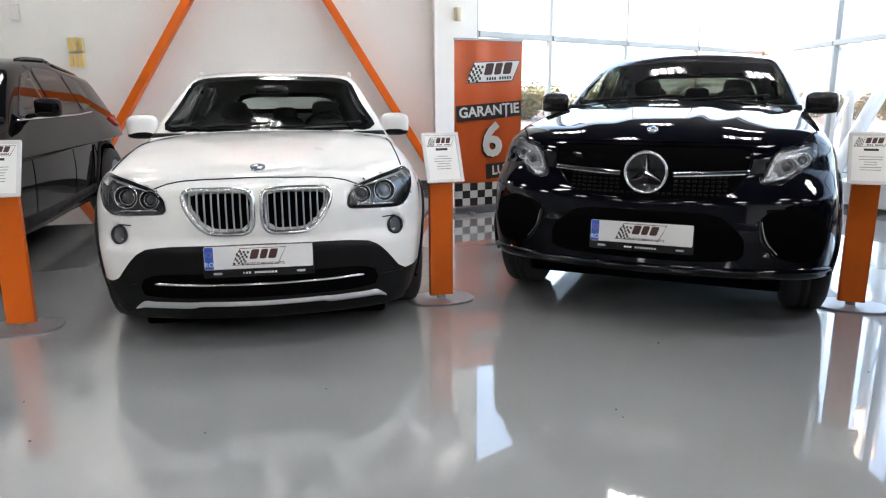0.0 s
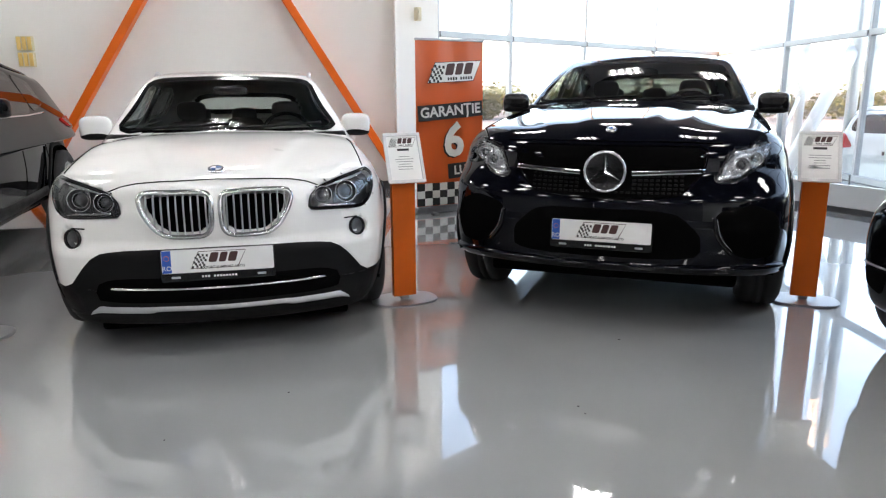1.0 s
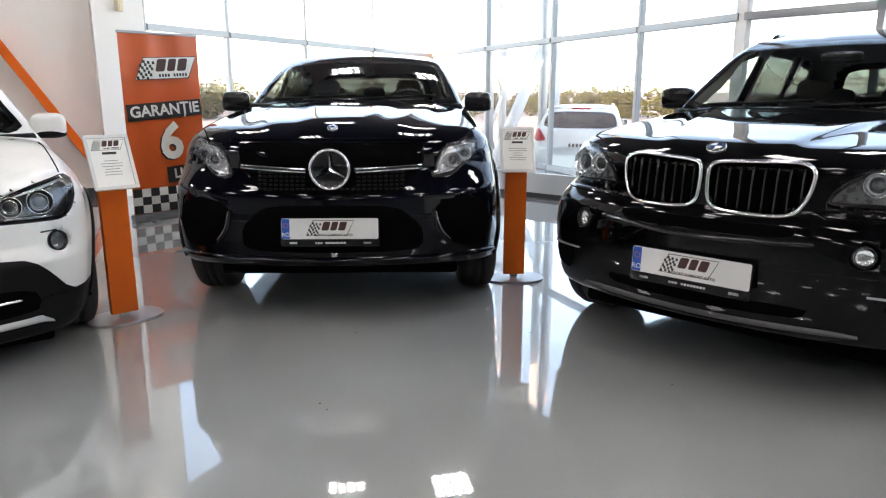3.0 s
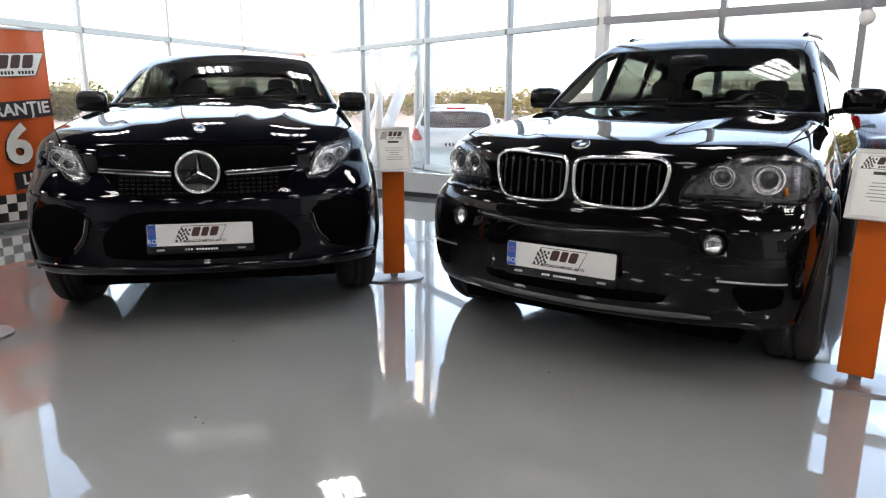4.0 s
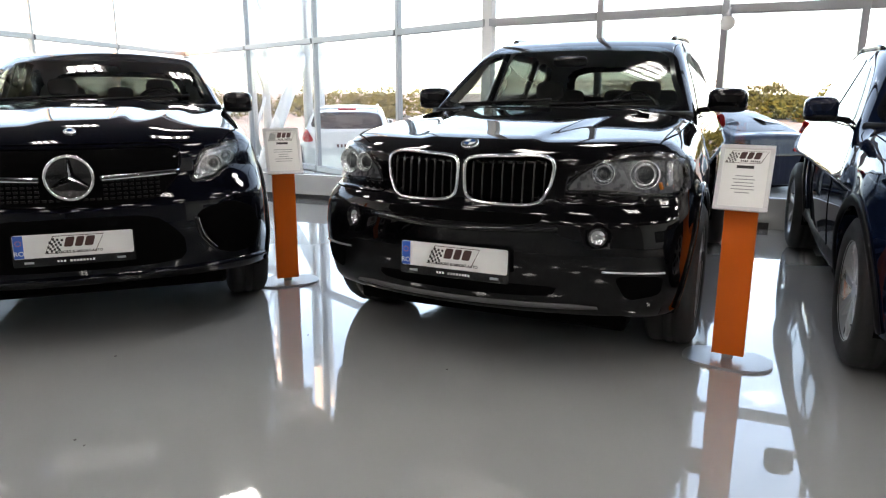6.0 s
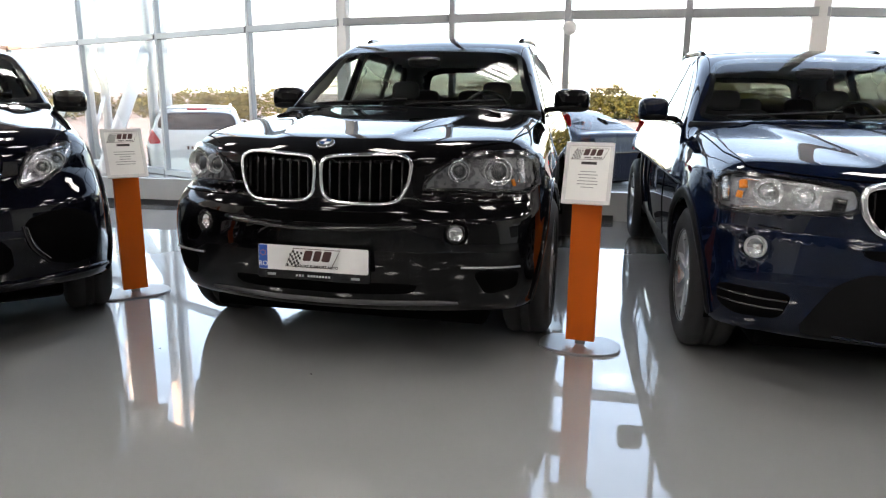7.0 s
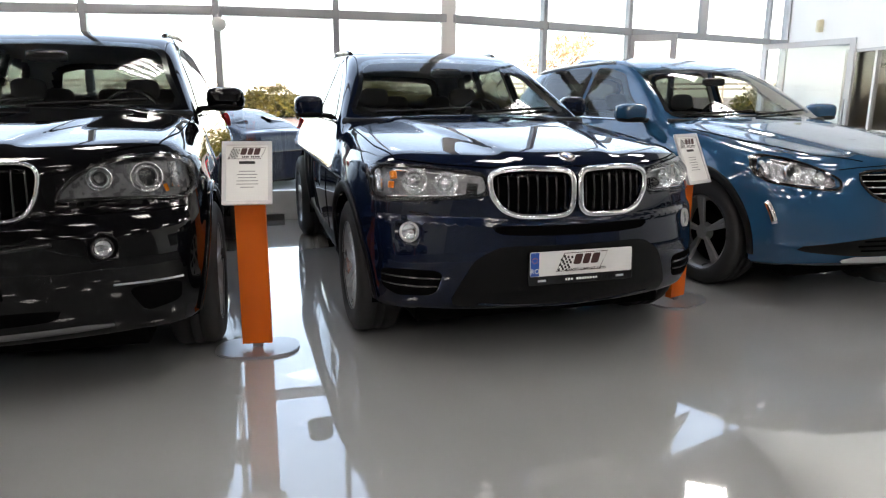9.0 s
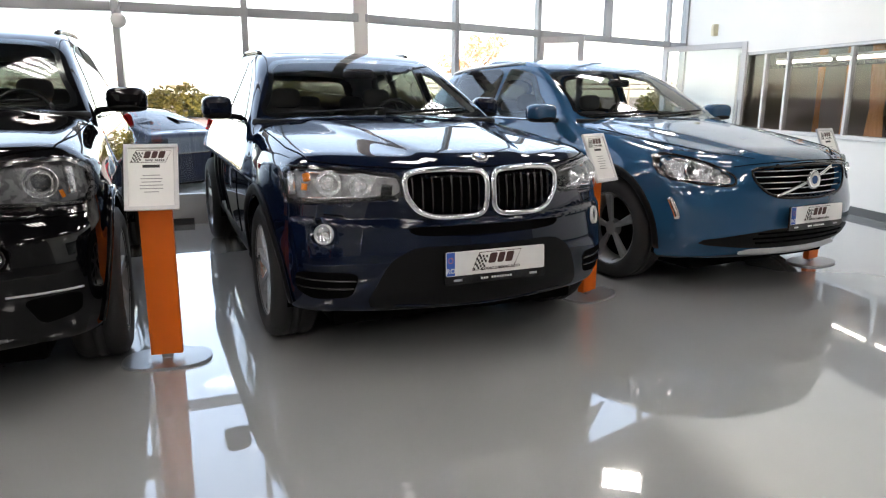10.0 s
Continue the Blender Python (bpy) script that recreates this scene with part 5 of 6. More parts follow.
SPEC["black"] = spec(
    label="glossy black large SUV with kidney grilles", paint=M["black_paint"], hw=0.97, L=4.62, H=1.72, axf=0.90, axr=3.62, R=0.375, rim_r=0.25, clear=0.26, clear_rise=0.10,
    cowl=(1.44, 1.185), header=(2.10, 1.60), belt=1.13, hood_half=0.76, hood_z=1.05,
    hood=[(-0.1, 0.98), (0.06, 1.035), (0.16, 1.065), (0.4, 1.10), (0.8, 1.15), (1.2, 1.185), (1.45, 1.205), (1.8, 1.17), (2.5, 1.15), (4.5, 1.17)],
    nose=[(0.2, 0.16), (0.34, 0.06), (0.42, 0.03), (0.58, 0.0), (0.70, 0.0), (0.77, 0.006), (0.80, 0.02), (0.82, 0.042), (0.88, 0.046), (1.0, 0.06), (1.07, 0.14), (1.2, 0.6)],
    screen_half=0.82, screen_top_half=0.64, screen_z=1.19, rails=M["gloss_black"], rail_half=0.62,
    grilles=[[(0.014, 0.985), (0.04, 1.014), (0.34, 1.024), (0.395, 1.008), (0.41, 0.978), (0.40, 0.90), (0.365, 0.83), (0.32, 0.806), (0.08, 0.811), (0.02, 0.845)]], slats=("v", 8, 0.006, "gloss_black"), grille_label="chrome-framed kidney grille with black slats", grille_r=0.009,
    headlight=[(0.458, 0.868), (0.462, 0.895), (0.495, 0.938), (0.57, 0.993), (0.69, 1.028), (0.85, 1.026), (0.915, 0.985), (0.945, 0.92), (0.94, 0.862), (0.905, 0.833), (0.742, 0.853), (0.605, 0.865)],
    lamp_units=[(0.605, 0.948, 0.047, True), (0.765, 0.938, 0.062, True)], lamp_bars=[(0.862, 0.99, 0.872, 0.88, 0.020, "lamp_silver"), (0.835, 0.90, 0.845, 0.87, 0.009, "amber")], lamp_mat=M["lamp_grey"],
    fog=(0.615, 0.682, 0.042), fog_mat="chrome", intakes=[[(-0.42, 0.40), (0.42, 0.40), (0.46, 0.45), (-0.46, 0.45)], [(0.69, 0.505), (0.88, 0.495), (0.87, 0.41), (0.74, 0.388)], [(-0.36, 0.73), (0.36, 0.73), (0.39, 0.775), (-0.39, 0.775)]],
    strips=[([(0, 0.366), (0.50, 0.366), (0.62, 0.354)], [(0, 0.338), (0.50, 0.338), (0.62, 0.346)], 0.014, "dark_satin", "skid_plate")],
    bars=[([(0.64, 0.528), (0.77, 0.52), (0.885, 0.512)], 0.005, "satin", "bumper_trim", True), ([(-0.45, 0.715), (0, 0.70), (0.45, 0.715)], 0.012, "gloss_black", "bumper_ridge", False)],
    top_lines=[[(0.62, 0.30), (0.80, 0.50), (0.845, 0.85), (0.85, 1.44)]], front_lines=[[(0.42, 0.84), (0.46, 0.815), (0.90, 0.80)]],
    badge=(0, 1.063, 0.041, "quarters"), plate_z=0.565, mirror=(1.015, 1.96, 1.252, (0.115, 0.085, 0.075)), lamp_label="clear headlight with twin round lamps", clad=M["black_paint"], edge_mat=M["gap"],
    plan=(0.0, 0.12),
    sweep=[(0.3, 0.27), (0.6, 0.27), (0.72, 0.30), (0.84, 0.42), (1.05, 0.46)],
    taper=[(0, 0.055), (0.35, 0.02), (0.8, 0.0), (1.3, 0.0), (1.8, 0.055), (3.0, 0.055), (3.6, 0.02), (4.62, 0.10)],
    doors=(2.66, 3.48),
    flush_intake=True,
    belt_half=0.875,
    tumble=0.40,
    wheel_in=0.085,
)
SPEC["blue"] = spec(
    label="glossy dark blue SUV with chrome kidney grilles", paint=M["blue_paint"], hw=0.94, L=4.60, H=1.64, taper=[(0, 0.10), (0.35, 0.045), (0.8, 0.0), (2.0, 0.0), (3.2, 0.05), (4.6, 0.18)], axf=0.87, axr=3.68, R=0.365, rim_r=0.24, clear=0.25, clear_rise=0.08,
    cowl=(1.49, 1.135), header=(2.28, 1.535), belt=1.09, hood_half=0.74, hood_z=0.98,
    hood=[(-0.1, 0.92), (0.06, 0.965), (0.16, 0.995), (0.4, 1.035), (0.8, 1.085), (1.2, 1.125), (1.5, 1.145), (1.9, 1.12), (2.5, 1.11), (4.5, 1.13)],
    nose=[(0.2, 0.16), (0.30, 0.07), (0.40, 0.02), (0.55, 0.0), (0.66, 0.008), (0.71, 0.012), (0.735, 0.038), (0.85, 0.043), (0.94, 0.06), (1.0, 0.13), (1.15, 0.6)],
    screen_half=0.81, screen_top_half=0.60, screen_z=1.14, rails=M["gloss_black"], rail_half=0.61,
    grilles=[[(0.016, 0.92), (0.045, 0.948), (0.23, 0.956), (0.36, 0.945), (0.402, 0.92), (0.397, 0.84),
                   (0.348, 0.768), (0.27, 0.738), (0.06, 0.741), (0.02, 0.775)]], slats=("v", 8, 0.006, "gloss_black"), grille_label="chrome-framed kidney grille with black slats", grille_r=0.015,
    headlight=[(0.40, 0.862), (0.425, 0.832), (0.608, 0.815), (0.776, 0.800), (0.868, 0.790), (0.885, 0.83), (0.886, 0.92), (0.868, 0.955), (0.758, 0.963), (0.595, 0.952), (0.42, 0.932)],
    lamp_units=[(0.585, 0.886, 0.058, False), (0.712, 0.892, 0.062, False)], lamp_bars=[(0.80, 0.93, 0.80, 0.90, 0.018, "amber"), (0.81, 0.885, 0.815, 0.855, 0.014, "amber"), (0.855, 0.93, 0.86, 0.83, 0.022, "lamp_silver"), (0.455, 0.86, 0.50, 0.865, 0.030, "gloss_black"), (0.45, 0.925, 0.82, 0.948, 0.007, "reflector"), (0.50, 0.838, 0.84, 0.815, 0.006, "reflector")], lamp_mat=M["lamp_chrome"],
    fog=(0.752, 0.661, 0.045), intakes=[[(-0.36, 0.66), (0.36, 0.66), (0.42, 0.70), (-0.42, 0.70)], [(0.614, 0.487), (0.865, 0.481), (0.86, 0.387), (0.80, 0.352), (0.646, 0.369)]],
    trims=[([(0, 0.61), (0.37, 0.61), (0.48, 0.545), (0.53, 0.45), (0.575, 0.345), (0.56, 0.312), (0, 0.302), (-0.56, 0.312), (-0.575, 0.345), (-0.53, 0.45), (-0.48, 0.545), (-0.37, 0.61)], 0.006, "plastic", "lower_bumper")],
    bars=[([(0.635, 0.412), (0.74, 0.405), (0.86, 0.41)], 0.006, "gloss_black", "intake_slat", True), ([(0.625, 0.45), (0.74, 0.446), (0.865, 0.45)], 0.006, "gloss_black", "intake_slat", True), ([(-0.45, 0.325), (0, 0.308), (0.45, 0.325)], 0.008, "blue_paint", "bumper_edge", False)],
    top_lines=[[(0.77, 0.43), (0.81, 0.75), (0.81, 1.48)]], front_lines=[[(0, 0.964), (0.40, 0.960), (0.60, 0.970), (0.77, 0.984)], [(0.66, 0.745), (0.74, 0.75)]],
    badge=(0, 1.0, 0.040, "quarters"), plate_z=0.536, mirror=(0.998, 2.06, 1.201, (0.092, 0.08, 0.075)), lamp_label="clear headlight with amber indicator", fog_ring=M["satin"], fog_mat="chrome", edge_mat=M["gap"],
    plan=(0.0, 0.10),
    sweep=[(0.3, 0.30), (0.6, 0.34), (0.72, 0.36), (0.84, 0.40), (1.0, 0.42)],
    doors=(2.70, 3.45),
    flush_intake=True,
    belt_half=0.865,
    tumble=0.46,
    wheel_in=0.115,
)
SPEC["azure"] = spec(
    label="azure blue metallic SUV with a slatted grille", paint=M["azure_paint"], hw=0.945, L=4.45, H=1.64, axf=0.92, axr=3.69, R=0.365, rim_r=0.255, spokes=5, clear=0.23,
    cowl=(1.40, 1.10), header=(2.10, 1.50), belt=1.07, hood_half=0.76, hood_z=0.92,
    hood=[(-0.1, 0.86), (0.06, 0.90), (0.16, 0.925), (0.4, 0.965), (0.8, 1.03), (1.25, 1.095), (1.45, 1.115), (1.8, 1.10), (2.5, 1.09), (4.4, 1.12)],
    nose=[(0.2, 0.16), (0.30, 0.07), (0.42, 0.01), (0.55, 0.0), (0.66, 0.01), (0.78, 0.03), (0.86, 0.05), (0.92, 0.10), (1.1, 0.6)], plan=(0.0, 0.16),
    ridges=[(0.34, 0.60, 0.020, 0.025)], screen_half=0.77, screen_top_half=0.625, screen_z=1.115, rails=M["satin"], rail_half=0.62,
    grilles=[[(0, 0.862), (0.4, 0.852), (0.468, 0.83), (0.445, 0.76), (0.39, 0.7), (0.3, 0.66), (0, 0.648), (-0.3, 0.66), (-0.39, 0.7), (-0.445, 0.76), (-0.468, 0.83), (-0.4, 0.852)]], one_grille=True, slats=("h", 5, 0.0055, "chrome"), grille_label="black grille with chrome slats", grille_r=0.009, grille_mat=M["gloss_black"],
    headlight=[(0.562, 0.80), (0.56, 0.750), (0.60, 0.733), (0.75, 0.744), (0.862, 0.765), (0.895, 0.80), (0.892, 0.855), (0.862, 0.912), (0.815, 0.930), (0.733, 0.902), (0.654, 0.861)],
    lamp_units=[(0.672, 0.80, 0.040, False), (0.775, 0.832, 0.050, True)], lamp_bars=[(0.66, 0.85, 0.82, 0.915, 0.007, "reflector"), (0.855, 0.89, 0.865, 0.80, 0.020, "lamp_silver"), (0.60, 0.752, 0.84, 0.775, 0.008, "reflector")], lamp_mat=M["lamp_silver"], bar_out=0.006, lamp_inset=0.006, grille_depth=0.11,
    trims=[([(0, 0.462), (0.3, 0.457), (0.55, 0.423), (0.78, 0.383), (0.75, 0.357), (0.43, 0.33), (0, 0.325), (-0.43, 0.33), (-0.75, 0.357), (-0.78, 0.383), (-0.55, 0.423), (-0.3, 0.457)], 0.006, "plastic", "lower_bumper")],
    intakes=[], bars=[([(-0.42, 0.43), (0, 0.436), (0.42, 0.43)], 0.006, "gap", "intake_slot", False), ([(-0.45, 0.40), (0, 0.405), (0.45, 0.40)], 0.006, "gap", "intake_slot", False), ([(-0.42, 0.37), (0, 0.372), (0.42, 0.37)], 0.006, "gap", "intake_slot", False)],
    strips=[([(0, 0.322), (0.40, 0.322), (0.49, 0.300)], [(0, 0.270), (0.40, 0.276), (0.49, 0.290)], 0.020, "satin", "skid_plate")],
    top_lines=[[(0.40, 0.17), (0.62, 0.35), (0.74, 0.8), (0.78, 1.25)]], front_lines=[[(0, 0.888), (0.30, 0.880), (0.46, 0.868), (0.56, 0.855)]], plate_z=0.549, mirror=(0.985, 1.70, 1.157, (0.115, 0.085, 0.072)), lamp_label="clear swept-back headlight", extra=slanted_bar,
    sweep=[(0.2, 0.30), (0.5, 0.30), (0.7, 0.34), (0.95, 0.44)],
    belt_half=0.84,
    tumble=0.46,
)
# paint with weakened reflections, so the flank stays dark beside the wall
SPEC["side"] = dict(SPEC["blue"], L=4.95, axr=4.12, doors=(2.85, 3.80), rear=((4.92, 1.07), (4.45, 1.58)), label="black SUV parked against the white wall", paint=M["weak_gloss_black"])

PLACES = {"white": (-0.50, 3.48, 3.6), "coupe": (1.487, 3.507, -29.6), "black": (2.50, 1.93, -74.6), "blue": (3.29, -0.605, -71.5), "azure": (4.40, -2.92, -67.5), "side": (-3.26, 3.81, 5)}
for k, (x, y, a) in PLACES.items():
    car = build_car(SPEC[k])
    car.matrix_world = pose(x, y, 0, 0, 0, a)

# ---- price stands ----
def price_stand(m, seed):
    rnd = random.Random(seed)
    t = empty("price_stand", m, "orange sheet-metal price stand with framed sheet, steel base", "price stand", "price stands beside the cars")
    bm = bmesh.new()
    o = [(0.21 * math.copysign(abs(math.cos(a)) ** 0.8, math.cos(a)), 0.15 * math.copysign(abs(math.sin(a)) ** 0.8, math.sin(a))) for a in np.linspace(0, 2 * math.pi, 40, endpoint=False)]
    slab(bm, o, 0, 0.010)
    slab(bm, [(x * 0.985, y * 0.98) for x, y in o], 0.010, 0.013)
    part("base_plate", bm, M["steel"], t, "brushed steel base plate")
    bm = bmesh.new()
    box(bm, (0, 0.01, 0.024), (0.05, 0.03, 0.03))
    part("foot", bm, M["steel"], t)
    bm = bmesh.new()
    # a folded sheet: front face and two returned edges
    slab(bm, [(-0.0735, -0.012), (0.0735, -0.012), (0.0735, 0.030), (0.0715, 0.030), (0.0715, -0.009), (-0.0715, -0.009), (-0.0715, 0.030), (-0.0735, 0.030)], 0.034, 0.86)
    part("post", bm, M["orange"], t)
    bm = bmesh.new()
    beam(bm, (0, 0.012, 0.80), (0, 0.02, 0.90), 0.05, 0.02)
    part("bracket", bm, M["steel"], t)
    f = Matrix.Translation((0, -0.035, 0.912)) @ pose(0, 0, 0, 66, 0, 0)
    bm = bmesh.new()
    slab(bm, rounded(0.236, 0.318, 0.012), -0.008, 0.0, f)
    board = part("sheet_frame", bm, M["frame_white"], t, "pale aluminium snap frame")
    bm = bmesh.new()
    for c, s in (((0, 0.149, 0.004), (0.236, 0.020, 0.008)), ((0, -0.149, 0.004), (0.236, 0.020, 0.008)), ((-0.108, 0, 0.004), (0.020, 0.278, 0.008)), ((0.108, 0, 0.004), (0.020, 0.278, 0.008))):
        box(bm, c, s, f, 0.002)
    part("frame_rim", bm, M["frame_white"], board)
    bm = bmesh.new()
    slab(bm, [(-0.098, -0.139), (0.098, -0.139), (0.098, 0.139), (-0.098, 0.139)], 0.0, 0.0015, f)
    part("price_sheet", bm, M["paper"], board, "white printed price sheet")
    mark(board, f @ Matrix.Translation((0, 0.10, 0.0016)), 0.165, "paper")
    bm = bmesh.new()
    box(bm, (0, 0.052, 0.0020), (0.075, 0.014, 0.0008), f)
    part("heading_bar", bm, M["ink"], board)
    for k in range(6):
        bm = bmesh.new()
        box(bm, (0, 0.008 - 0.016 * k, 0.0020), (rnd.uniform(0.06, 0.125), 0.0038, 0.0008), f)
        part("text_bar", bm, M["ink_grey"], board)
    return t


M["frame_white"] = material("snap_frame", (0.66, 0.66, 0.66), 0.35, metal=0.2, var=0.03)
for i, (x, y, a) in enumerate(((-1.93, 4.03, 6), (0.499, 4.286, 12), (2.978, 3.809, -28), (3.475, 0.985, -80), (4.43, -1.44, -50), (5.23, -3.52, -60))):
    price_stand(pose(x, y, 0, 0, 0, a), i)

# ---- roll-up banner ----
M["banner"] = material("banner_print", (0.62, 0.105, 0.02), 0.35, var=0.05, scale=2.5, bump=0.03, bump_scale=12.0)
M["banner_white"] = material("banner_white", (0.74, 0.73, 0.70), 0.45, var=0.04)


def roll_up_banner(a, b):
    a, b = Vector(a), Vector(b)
    w = (b - a).length
    t = empty("roll_up_banner", Matrix.Translation(((a.x + b.x) / 2, (a.y + b.y) / 2, 0)) @ pose(0, 0, 0, 0, 0, math.degrees(math.atan2(b.y - a.y, b.x - a.x))), "orange roll-up banner with white lettering and a chequered foot", "banner")
    bm = bmesh.new()
    box(bm, (0, 0, 0.035), (w + 0.04, 0.10, 0.07), None, 0.015)
    part("cassette", bm, M["steel"], t, "silver banner cassette")
    for x in (-w * 0.3, w * 0.3):
        bm = bmesh.new()
        box(bm, (x, 0, 0.008), (0.05, 0.30, 0.016))
        part("foot", bm, M["steel"], t)
    n = 16
    v, fa = [], []
    for i in range(n + 1):
        for z in (0.07, 0.33, 1.05, 1.84):
            x = -w / 2 + w * i / n
            v.append((x, 0.010 * math.sin(i * 0.9) * (1 if z > 0.5 else 0.4), z))
    for i in range(n):
        for k in range(3):
            fa.append((i * 4 + k, i * 4 + 4 + k, i * 4 + 5 + k, i * 4 + 1 + k))
    sheet_ = raw("banner_sheet", v, fa, M["banner"], t, smooth=True)
    bm = bmesh.new()
    box(bm, (0, 0.0, 1.85), (w + 0.01, 0.02, 0.025), None, 0.005)
    part("top_rail", bm, M["steel"], t)
    up = Matrix.Translation((0, -0.016, 0)) @ pose(0, 0, 0, 90, 0, 0)
    cs = w / 9
    foot = None
    for i in range(9):
        for j in range(3):
            bm = bmesh.new()
            box(bm, (-w / 2 + cs * (i + 0.5), 0.078 + cs * (j + 0.5) * 0.9, 0.0 if (i + j) % 2 else -0.001), (cs, cs * 0.9, 0.002), up)
            part("flag_square", bm, M["banner_white"] if (i + j) % 2 else M["ink"], sheet_)
    mk = up @ Matrix.Translation((0.045, 1.52, 0.002)) @ pose(0, 0, 0, 0, 0, 3) @ Matrix.Diagonal((1, 1, 1.5, 1))
    mark(sheet_, mk, 0.60, "banner_white")
    for z, txt, wd, sz, x0 in ((1.105, "GARANȚIE", w * 0.97, 0.150, 0.0), (0.46, "LUNI", 0.46, 0.135, 0.19)):
        mm = up @ Matrix.Translation((x0, z, 0.0)) @ pose(0, 0, 0, 0, 0, 4)
        bm = bmesh.new()
        box(bm, (0, 0, 0), (wd - 0.01, 0.165, 0.003), mm)
        part("word_band", bm, M["ink"], sheet_)
        words("lettering", txt, sz, mm @ Matrix.Translation((0, 0, 0.003)), M["banner_white"], sheet_, bold=0.004, widen=1.02)
    mm = up @ Matrix.Translation((0.04, 0.775, 0.0))
    words("figure_shadow", "6", 0.50, mm @ Matrix.Translation((-0.018, -0.012, 0.001)), M["ink"], sheet_, bold=0.016)
    words("figure", "6", 0.50, mm @ Matrix.Translation((0, 0, 0.003)), M["banner_white"], sheet_, bold=0.016)


roll_up_banner((1.00, 7.50), (1.79, 7.75))


# ---- doorway: two glazed leaves standing open ----
def door_leaf(a, b, name):
    a, b = Vector(a), Vector(b)
    t = tagged(new(name), "grey-framed glazed door leaf standing open", "door", kind="structure")
    d = (b - a).normalized()
    up = (-d.y, d.x, 0)
    for p in (a + d * 0.04, b - d * 0.04):
        bm = bmesh.new()
        beam(bm, (p.x, p.y, 0.01), (p.x, p.y, 2.05), 0.08, 0.05, up=up, bevel=0.003)
        part("door_stile", bm, M["alu_light"], t)
    for z, h in ((0.08, 0.14), (2.01, 0.08)):
        bm = bmesh.new()
        beam(bm, (a.x + d.x * 0.08, a.y + d.y * 0.08, z), (b.x - d.x * 0.08, b.y - d.y * 0.08, z), 0.05, h, bevel=0.003)
        part("door_rail", bm, M["alu_light"], t)
    bm = bmesh.new()
    beam(bm, (a.x + d.x * 0.08, a.y + d.y * 0.08, 1.06), (b.x - d.x * 0.08, b.y - d.y * 0.08, 1.06), 0.008, 1.82)
    part("pane", bm, M["glass"], t).visible_shadow = False
    bm = bmesh.new()
    n = Vector((-d.y, d.x)) * -0.06
    h = b - d * 0.04 + n
    cyl(bm, 0.012, 0.012, (h.x, h.y, 0.85), (h.x, h.y, 1.25), 12)
    part("door_handle", bm, M["steel"], t)


door_leaf(on_line(TURN, DOORS, -13.3), (9.35, -2.78), "door_1")
door_leaf(on_line(TURN, DOORS, -22.8), (9.75, -5.25), "door_2")
p = on_line(TURN, DOORS, -18.5)
bm = bmesh.new()
beam(bm, (p.x, p.y, RAIL), (p.x, p.y, 4.5), 0.065, 0.13, up=(0.5, 0.85, 0), bevel=0.004)
tagged(part("window_mullion", bm, M["alu"]), "grey window mullion above the doorway", "window", kind="structure")

# ---- office wall with its window band ----
OA, OB = Vector((11.5, -5.12)), Vector((1.5, -5.82))
od = (OB - OA).normalized()
on = Vector((od.y, -od.x))


def office_wall(name, t0, t1, z0, z1):
    a, b = OA + od * t0, OA + od * t1
    bm = bmesh.new()
    o = on * -0.15
    pts = [tuple(a), tuple(b), tuple(b + o), tuple(a + o)]
    slab(bm, pts, z0, z1)
    bmesh.ops.recalc_face_normals(bm, faces=bm.faces)
    return tagged(part(name, bm, M["wall"]), "white painted office partition wall", "wall", kind="structure")


LEN = (OB - OA).length
office_wall("wall_east_low", 0.0, LEN, 0.0, 0.83)
office_wall("wall_east_high", 0.0, LEN, 1.90, CEIL)
office_wall("wall_east_end", 0.0, 1.55, 0.83, 1.90)
office_wall("wall_east_far", 8.6, LEN, 0.83, 1.90)
band_win = tagged(new("window_5"), "grey-framed office window band", "window", kind="structure")
cuts = [1.55, 2.15, 2.62, 3.75, 4.6, 5.5, 6.5, 7.5, 8.6]
for k, tt in enumerate(cuts):
    q = OA + od * tt - on * 0.06
    bm = bmesh.new()
    beam(bm, (q.x, q.y, 0.86), (q.x, q.y, 1.87), 0.045, 0.06, up=(on.x, on.y, 0), bevel=0.003)
    part("window_post", bm, M["alu_light"], band_win)
for z in (0.845, 1.885):
    a, b = OA + od * cuts[0] - on * 0.06, OA + od * cuts[-1] - on * 0.06
    bm = bmesh.new()
    beam(bm, (a.x, a.y, z), (b.x, b.y, z), 0.16 if z < 1 else 0.10, 0.045, bevel=0.003)
    part("window_sill" if z < 1 else "window_rail", bm, M["alu_light"], band_win)
for t0, t1 in zip(cuts, cuts[1:]):
    a, b = OA + od * (t0 + 0.025) - on * 0.06, OA + od * (t1 - 0.025) - on * 0.06
    bm = bmesh.new()
    beam(bm, (a.x, a.y, 1.365), (b.x, b.y, 1.365), 0.008, 0.99)
    part("pane", bm, M["office_glass"], band_win).visible_shadow = False
a, b = OA + on * 0.008, OB + on * 0.008
bm = bmesh.new()
beam(bm, (a.x, a.y, 0.045), (b.x, b.y, 0.045), 0.016, 0.09, bevel=0.003)
tagged(part("baseboard", bm, M["dark"]), "dark skirting along the office wall", "baseboard", kind="structure")

M["wood"] = material("warm_wood", (0.45, 0.20, 0.07), 0.45, var=0.2, scale=4, bump=0.05, bump_scale=60.0)
M["office_dark"] = material("office_chair_fabric", (0.03, 0.03, 0.035), 0.8, var=0.1)
M["yellow"] = material("yellow_print", (0.75, 0.55, 0.03), 0.5, var=0.05)


